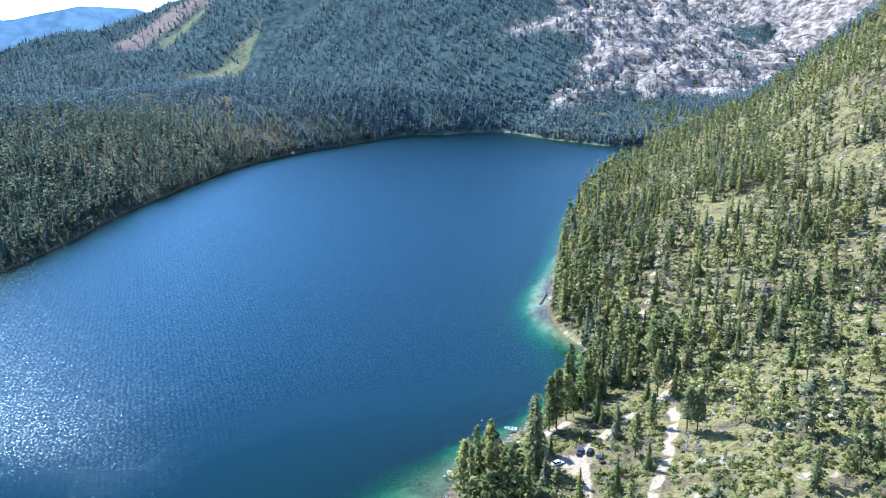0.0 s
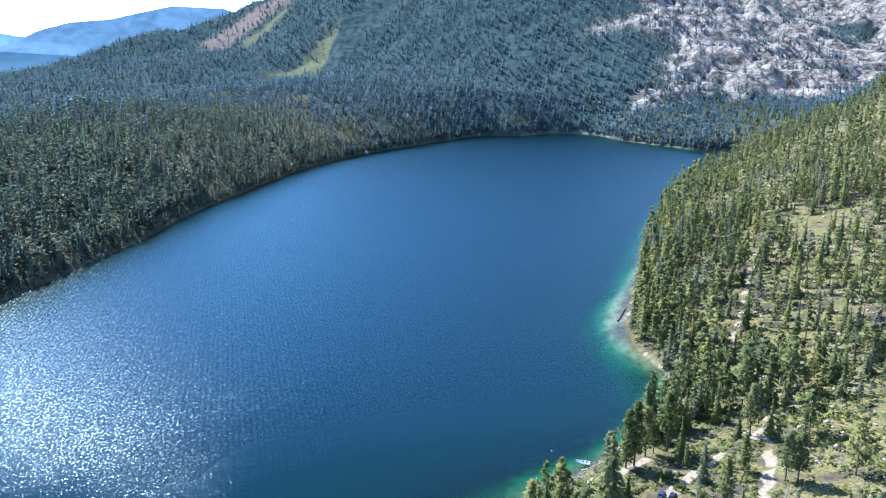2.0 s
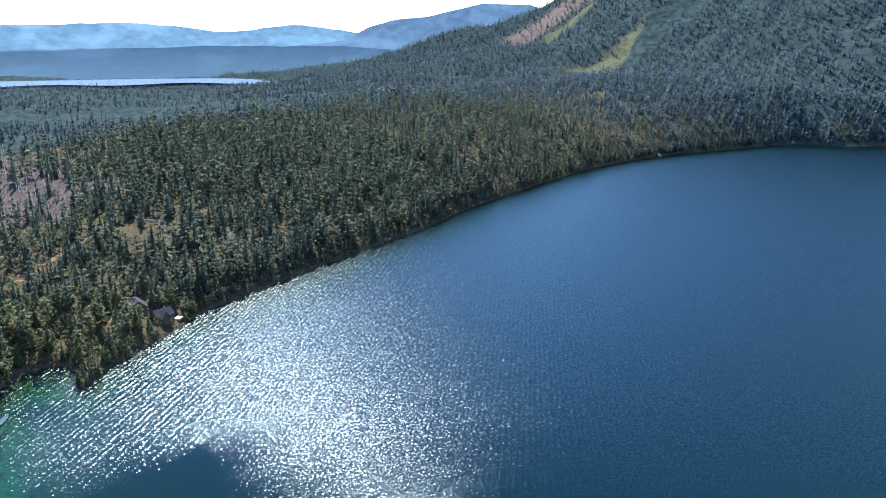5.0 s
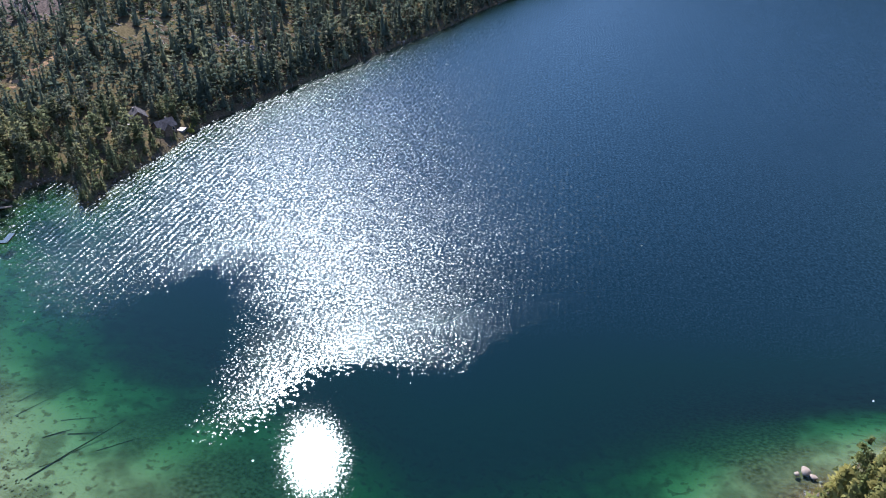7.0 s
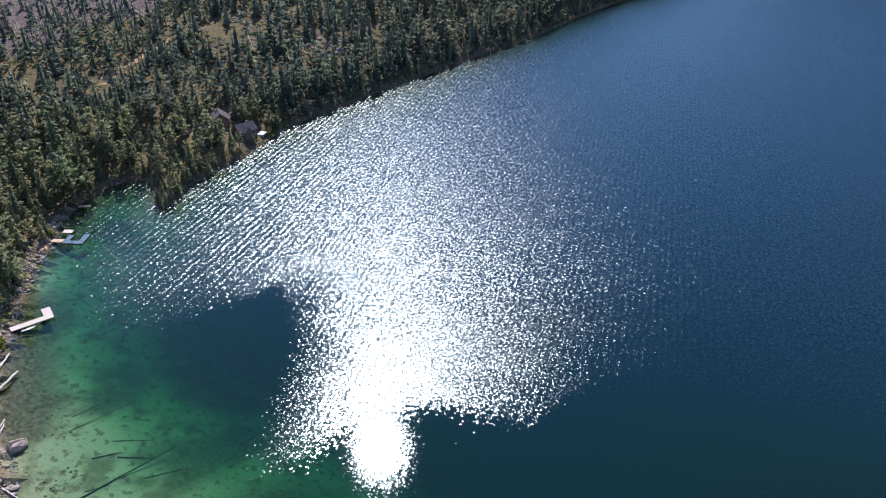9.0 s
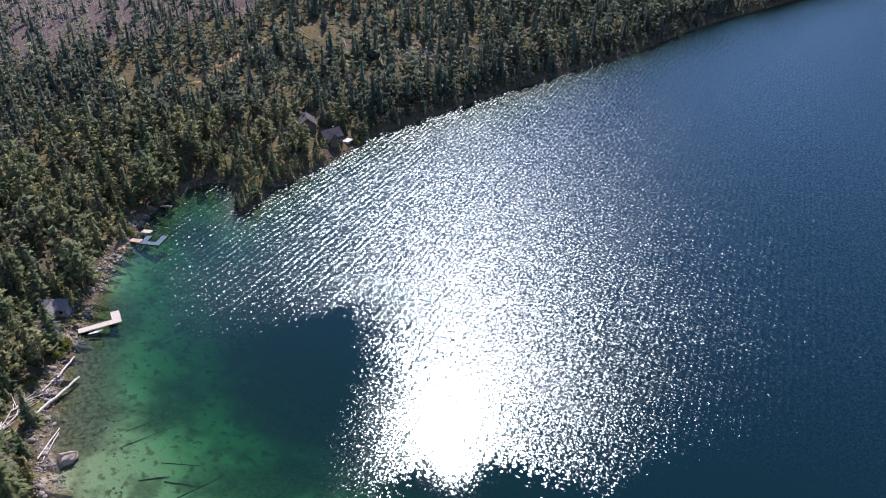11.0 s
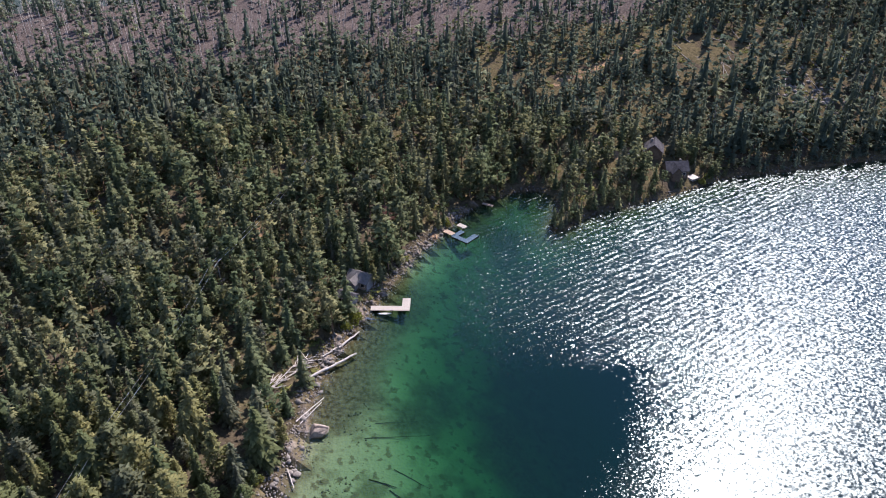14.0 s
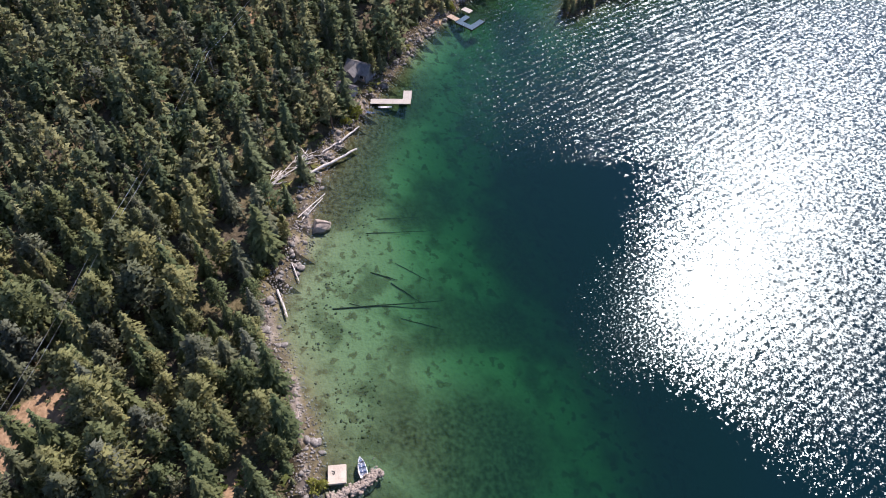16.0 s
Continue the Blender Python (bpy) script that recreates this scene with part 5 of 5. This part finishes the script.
# ------------------------------------------------------------------ the eastern point: cars, boats, a floating log
def car(x, y, turn, mat, label, pickup=False):
    length, width = (5.4, 1.95) if pickup else (4.7, 1.85)
    c = thing("car", x, y, height(x, y) + 0.02, turn, label, "car", "parked cars")
    bm = box(bmesh.new(), 0, 0, 0.68, length, width, 0.62, 0, 0.14, 0.95)
    part("body", bm, mat, c)
    cx, cl = (0.1, 2.1) if pickup else (-0.35, 3.0)
    cabin = part("cabin", box(bmesh.new(), cx, 0, 1.26, cl, width * 0.9, 0.62, 0, 0.1, 0.8), CAR_GLASS, c, "dark tinted cabin glass")
    part("roof", box(bmesh.new(), cx, 0, 1.59, cl * 0.78, width * 0.72, 0.07, 0, 0.03), mat, cabin)
    if pickup:
        part("cargo_bed", box(bmesh.new(), -1.7, 0, 0.98, 1.8, width * 0.8, 0.06), RUBBER, c)
    for sx in (-1, 1):
        for sy in (-1, 1):
            px, py = sx * length * 0.31, sy * width * 0.46
            wheel = part("wheel", rod(bmesh.new(), (px, py - 0.11, 0.34), (px, py + 0.11, 0.34), 0.34, 0.34, 14), RUBBER, c)
            part("rim", rod(bmesh.new(), (px, py + sy * 0.10, 0.34), (px, py + sy * 0.13, 0.34), 0.21, 0.2, 10), METAL, wheel)
    for sy in (-1, 1):
        part("headlight", box(bmesh.new(), length / 2 - 0.04, sy * width * 0.36, 0.76, 0.1, 0.36, 0.16, 0, 0.02), LAMP_CLEAR, c)
        part("tail_light", box(bmesh.new(), -length / 2 + 0.04, sy * width * 0.38, 0.8, 0.1, 0.2, 0.24, 0, 0.02), LAMP_RED, c)
        part("mirror", box(bmesh.new(), cx + cl * 0.36, sy * width * 0.55, 1.06, 0.16, 0.2, 0.14, 0, 0.03), mat, c)


car(40.3, 225.7, 25, PAINT_WHITE, "white estate car parked on the sandy clearing")
car(49.3, 231.6, 65, PAINT_NAVY, "navy pickup truck parked in the pines' shade", True)
car(52.6, 230.6, 62, PAINT_BLACK, "black car parked beside a navy pickup")
car(55.2, 224.8, 100, PAINT_BLACK, "black pickup truck parked by the sandy track", True)
car(133.2, 220.4, 170, PAINT_GREY, "grey car half hidden in the hillside brush")
motor_boat(26.8, 258.6, 165, 5.2, 2.2, "white sport boat moored off the pine point")
canoe(27.6, 243.2, height(27.6, 243.2) + 0.25, 55, HULL, "white canoe drawn up on the stony bank")


def buoy(x, y):
    b = thing("buoy", x, y, 0, 0, "small white mooring buoy afloat off the point", "buoy")
    bm = bmesh.new()
    bmesh.ops.create_uvsphere(bm, u_segments=12, v_segments=8, radius=0.32)
    part("float", bm, HULL, b)
    part("ring", rod(bmesh.new(), (0, 0, 0.28), (0, 0, 0.5), 0.06, 0.05, 8), METAL, b)


buoy(15.7, 266.0)
log(57.8, 405.5, 64.5, 426.0, 0.12, 0.25, 0.55, 0.45, BARK, "long dark log floating over the shallows off the beach", "")
boulders([(2.2, 228.0, 0.1, 1.5), (4.3, 226.9, 0.0, 1.1), (0.4, 226.0, -0.2, 0.9)], GRANITE_TAN, "tan boulder standing out of the clear shallows", "boulders in the shallows")


def east_stones():
    x, y, z, d = along_shore(500, -20, 80, 200, 345, -1.5, 3, 14)
    size = 0.2 + 0.5 * np.random.default_rng(15).random(len(x)) ** 2
    strewn("shore_stones", list(zip(x, y, z + 0.05, size)), GRANITE, "stones along the bank of the pine point")
    r = np.random.default_rng(16)
    x, y = r.uniform(70, 420, 9000), r.uniform(180, 900, 9000)
    d = shore_distance(x, y)
    k = (d > 12) & (open_ground(x, y) < 0.2) & (rough(x, y, 60, 91) + 0.25 * r.random(len(x)) > 0.06)
    x, y, d = x[k], y[k], d[k]
    size = 0.35 + 1.1 * r.random(len(x)) ** 3
    strewn("hillside_boulders", list(zip(x, y, ground(x, y, d) + 0.1 * size, size)), GRANITE_TAN, "pale granite boulders strewn over the brushy hillside")
    x, y = r.normal(-357, 14, 260), r.normal(393, 13, 260)
    size = 0.5 + 1.3 * r.random(260) ** 2
    strewn("talus", list(zip(x, y, ground(x, y) + 0.1, size)), GRANITE, "patch of grey talus blocks among the firs")
    x, y = r.uniform(-760, -500, 3000), r.uniform(-60, 430, 3000)
    k = burnt(x, y) > 0.4 + 0.4 * r.random(3000)
    x, y = x[k], y[k]
    strewn("talus", list(zip(x, y, ground(x, y) + 0.1, 0.4 + 1.3 * r.random(len(x)) ** 2)), DARK_STONE, "grey rubble over the burnt moraine crest")


east_stones()



# ------------------------------------------------------------------ brush, snags, wires
def shrub_arrays(seed, leaves=16):
    r = np.random.default_rng(seed)
    v, f, n = [], [], []
    for k in range(leaves):
        p = r.normal(size=3)
        p[2] = abs(p[2]) * 0.9
        p /= np.linalg.norm(p)
        q = np.cross(p, r.normal(size=3))
        q /= np.linalg.norm(q)
        o = p * 0.6 * r.uniform(0.6, 1.15)
        tip = o + (p * 0.3 + r.normal(size=3)) * 0.4
        if np.cross(tip - o + q * 0.3, 0.6 * q) @ (p + np.array((0, 0, 0.5))) < 0:
            q = -q
        i = len(v)
        v += [tuple(o - q * 0.3), tuple(tip), tuple(o + q * 0.3)]
        n += [tuple(p + np.array((0, 0, 0.5)))] * 3
        f += [(i, i + 1, i + 2)]
    n = np.array(n)
    return np.array(v), np.array(f), np.zeros(len(f), int), n / np.linalg.norm(n, axis=1)[:, None]


def brush():
    kinds = [shrub_arrays(k) for k in range(5)]
    out = []
    for x0, x1, y0, y1, gap, cut in ((20, 420, 150, 800, 4.2, 0.08), (-420, -105, -20, 200, 4.4, 0.25), (-480, -290, 200, 560, 6.0, 0.15)):
        x, y = scatter(x0, x1, y0, y1, gap)
        d = shore_distance(x, y)
        k = (d > 2.5) & (rough(x, y, 28, 95, 3) + rng.uniform(-0.2, 0.2, len(x)) > cut - 0.33) & (open_ground(x, y) < 0.25)
        x, y, d = x[k], y[k], d[k]
        out.append(np.stack([x, y, ground(x, y, d), rng.uniform(0.6, 1.5, len(x)), rng.uniform(1.3, 2.6, len(x)), rng.random(len(x))], 1))
    ob = planted("brush", np.concatenate(out), kinds, "olive-green manzanita brush between the trees")
    ob.data.materials[0] = BRUSH
    ob["category"] = "brush"
    # the dense round bushes of the eastern point
    x, y = scatter(16, 190, 160, 330, 2.6)
    d = shore_distance(x, y)
    k = (d > 2.0) & (rough(x, y, 17, 96, 3) + rng.uniform(-0.25, 0.25, len(x)) > -0.04) & (open_ground(x, y) < 0.3) & (np.hypot(x - 48, y - 228) > 8)
    x, y, d = x[k], y[k], d[k]
    ob = planted("bushes", np.stack([x, y, ground(x, y, d), rng.uniform(0.6, 1.5, len(x)), rng.uniform(1.1, 1.6, len(x)), rng.random(len(x))], 1), [shrub_arrays(k, 30) for k in range(10, 15)], "round olive-green bushes between the pines of the point")
    ob.data.materials[0] = BRUSH
    ob["category"] = "brush"


brush()


def willow(x, y, size, turn):
    """A shrub of its own: several stems under a ragged dome of small leaves."""
    t = thing("willow_shrub", x, y, height(x, y) - 0.1, turn, "yellow-green willow shrub overhanging the stony shore", "shrub", "shore shrubs")
    for k in range(5):
        a = k * 1.26 + 0.3
        part("stem", rod(bmesh.new(), (0, 0, 0), (0.3 * size * math.cos(a), 0.3 * size * math.sin(a), 0.7 * size), 0.05 * size, 0.02 * size, 5), BARK, t)
    r = np.random.default_rng(int(abs(x * 10)))
    v, f = [], []
    for k in range(420):
        p = r.normal(size=3)
        p /= np.linalg.norm(p)
        p[2] = abs(p[2]) * 1.1
        o = p * size * (0.5 + 0.5 * r.random() ** 0.4) * (0.8 + 0.35 * math.sin(3 * math.atan2(p[1], p[0]) + x))
        q = np.cross(p, r.normal(size=3))
        q /= np.linalg.norm(q)
        i = len(v)
        v += [tuple(o - q * 0.13 * size), tuple(o + (p + r.normal(size=3) * 0.4) * 0.22 * size), tuple(o + q * 0.13 * size)]
        f += [(i, i + 1, i + 2)]
    ob = new("foliage", mesh_of("foliage", np.array(v), np.array(f), [WILLOW]))
    ob.parent = t


WILLOW = leaf_material("willow_leaves", (0.14, 0.16, 0.035), (0.26, 0.27, 0.07), True)
for wx, wy, ws in ((-244.5, 141.0, 2.6), (-247.5, 138.0, 2.2), (-241.0, 137.5, 1.9), (-196.5, 107.5, 2.4), (-194.0, 110.5, 1.6), (-124.5, 114.0, 2.2), (-133.5, 110.0, 1.8), (-184.0, 107.5, 1.6), (-208.0, 112.0, 1.7),
                   (-276.0, 158.5, 2.2), (-270.0, 158.0, 1.8), (-298.0, 186.0, 1.9), (-139.0, 109.0, 2.1), (-160.0, 105.5, 1.7), (-306.0, 306.0, 1.8), (-309.0, 310.0, 1.6), (52.0, 243.0, 1.9), (56.0, 236.0, 1.8), (62.0, 231.0, 1.6), (60.0, 215.0, 2.0)):
    willow(wx, wy, ws, wx * 7 % 360)
boulders([(-218.5, 1048.0, 2.0, 4.5), (-304.5, 499.0, 1.0, 2.6), (-302.5, 503.5, 0.8, 1.8), (-69.0, 1281.0, 1.5, 5.0)], GRANITE_TAN, "pale boulder at the foot of the wooded moraine", "moraine boulders")


def snag(x, y, h, lean):
    t = thing("dead_tree", x, y, height(x, y) - 0.2, random.uniform(0, 360), "bare silver snag standing among living pines", "dead tree", "snags")
    part("trunk", rod(bmesh.new(), (0, 0, 0), (lean, 0, h), 0.28, 0.05, 8, 0.08, 6), SNAG, t)
    for k in range(16):
        u = random.uniform(0.3, 0.95)
        a, n = random.uniform(0, 6.28), (1.1 - u) * 2.6
        part("branch", rod(bmesh.new(), (lean * u, 0, h * u), (lean * u + n * math.cos(a), n * math.sin(a), h * u + random.uniform(-0.5, 0.4)), 0.06, 0.02, 5), SNAG, t)


for sx_, sy_, sh_ in ((-212, 98, 11), (-235, 112, 10), (-190, 85, 12), (-262, 100, 13), (-282, 62, 12), (60, 229, 9), (84, 222, 9), (-205, 60, 12), (-176, 70, 9), (-340, 330, 14), (-330, 372, 13), (-350, 420, 14), (-245, 125, 8)):
    snag(sx_, sy_, sh_, random.uniform(-0.8, 0.8))


def burnt_snags():
    x, y = rng.uniform(-780, -420, 4200), rng.uniform(-60, 480, 4200)
    k = burnt(x, y) > 0.5
    spots = np.stack([x[k], y[k], ground(x[k], y[k]) - 0.2, rng.uniform(6, 14, k.sum()), np.ones(k.sum()), np.ones(k.sum())], 1)
    pole = stem(4, 1.0, 0.016)
    ob = planted("burnt_snags", spots, [(pole[0], pole[1], np.zeros(len(pole[1]), int), pole[2])], "grey burnt snags along the moraine crest")
    ob.data.materials[0] = SNAG
    ob["category"] = "dead trees"


burnt_snags()


def fallen_trunks():
    """Bleached trunks lying down the moraine's slope towards the lake."""
    r = np.random.default_rng(77)
    x, y = r.uniform(-620, -190, 5000), r.uniform(330, 1150, 5000)
    d = shore_distance(x, y)
    k = np.flatnonzero((d > 4) & (d < 150))[:330]
    x, y, d = x[k], y[k], d[k]
    gx, gy = shore_distance(x + 2, y) - d, shore_distance(x, y + 2) - d
    m = np.hypot(gx, gy) + 1e-6
    away = r.normal(0, 0.35, len(x))
    c, s = np.cos(away), np.sin(away)
    gx, gy = (gx * c - gy * s) / m, (gx * s + gy * c) / m
    n = r.uniform(8, 17, len(x))
    ux, uy = x + gx * n, y + gy * n
    lift = r.uniform(0.4, 2.8, len(x))
    foot = np.stack([x, y, ground(x, y) + 0.3], 1)
    head = np.stack([ux, uy, ground(ux, uy) + lift], 1)
    across = np.stack([-gy, gx, 0 * gx], 1)
    up = np.array((0.0, 0.0, 1.0))
    vs, fs = [], []
    for e, (ring, thick) in enumerate(((foot, 0.3), (head, 0.12))):
        for k in range(4):
            vs.append(ring + thick * (across * math.cos(k * 1.571) + up * math.sin(k * 1.571)))
    count = len(x)
    for k in range(4):
        q = (k + 1) % 4
        fs.append(np.stack([np.arange(count) + count * e for e in (k, q, 4 + q, 4 + k)], 1))
    ob = new("fallen_trunks", mesh_of("fallen_trunks", np.concatenate(vs), np.concatenate(fs), [SNAG]))
    tagged(ob, "bleached fallen trunks lying down the moraine slope", "dead trees", kind="stuff")


fallen_trunks()


def power_line():
    line = thing("power_line", 0, 0, 0, 0, "two thin wires on wooden poles above the forest", "power line")
    poles = [(-330, 137), (-262, 99), (-190, 72), (-130, 48)]
    tops = []
    for x, y in poles:
        z = height(x, y)
        p = part("pole", rod(bmesh.new(), (x, y, z - 0.5), (x, y, z + 13), 0.17, 0.12, 8), BARK, line)
        part("crossarm", box(bmesh.new(), x, y, z + 12.6, 0.14, 2.2, 0.16, 25), BARK, p)
        tops.append((x, y, z + 12.75))
    for off in (-0.9, 0.9):
        for a, b in zip(tops, tops[1:]):
            pts = [Vector(a).lerp(Vector(b), k / 10) + Vector((0.4 * off, 0.92 * off, -2.2 * (1 - (k / 5 - 1) ** 2))) for k in range(11)]
            bm = bmesh.new()
            rings = [[bm.verts.new(p + Vector(c) * 0.05) for c in ((0, 0, 1), (0.3, 0.8, -0.5), (-0.3, -0.8, -0.5))] for p in pts]
            for p, q in zip(rings, rings[1:]):
                for k in range(3):
                    bm.faces.new((p[k], p[(k + 1) % 3], q[(k + 1) % 3], q[k]))
            part("wire", bm, METAL, line)


power_line()
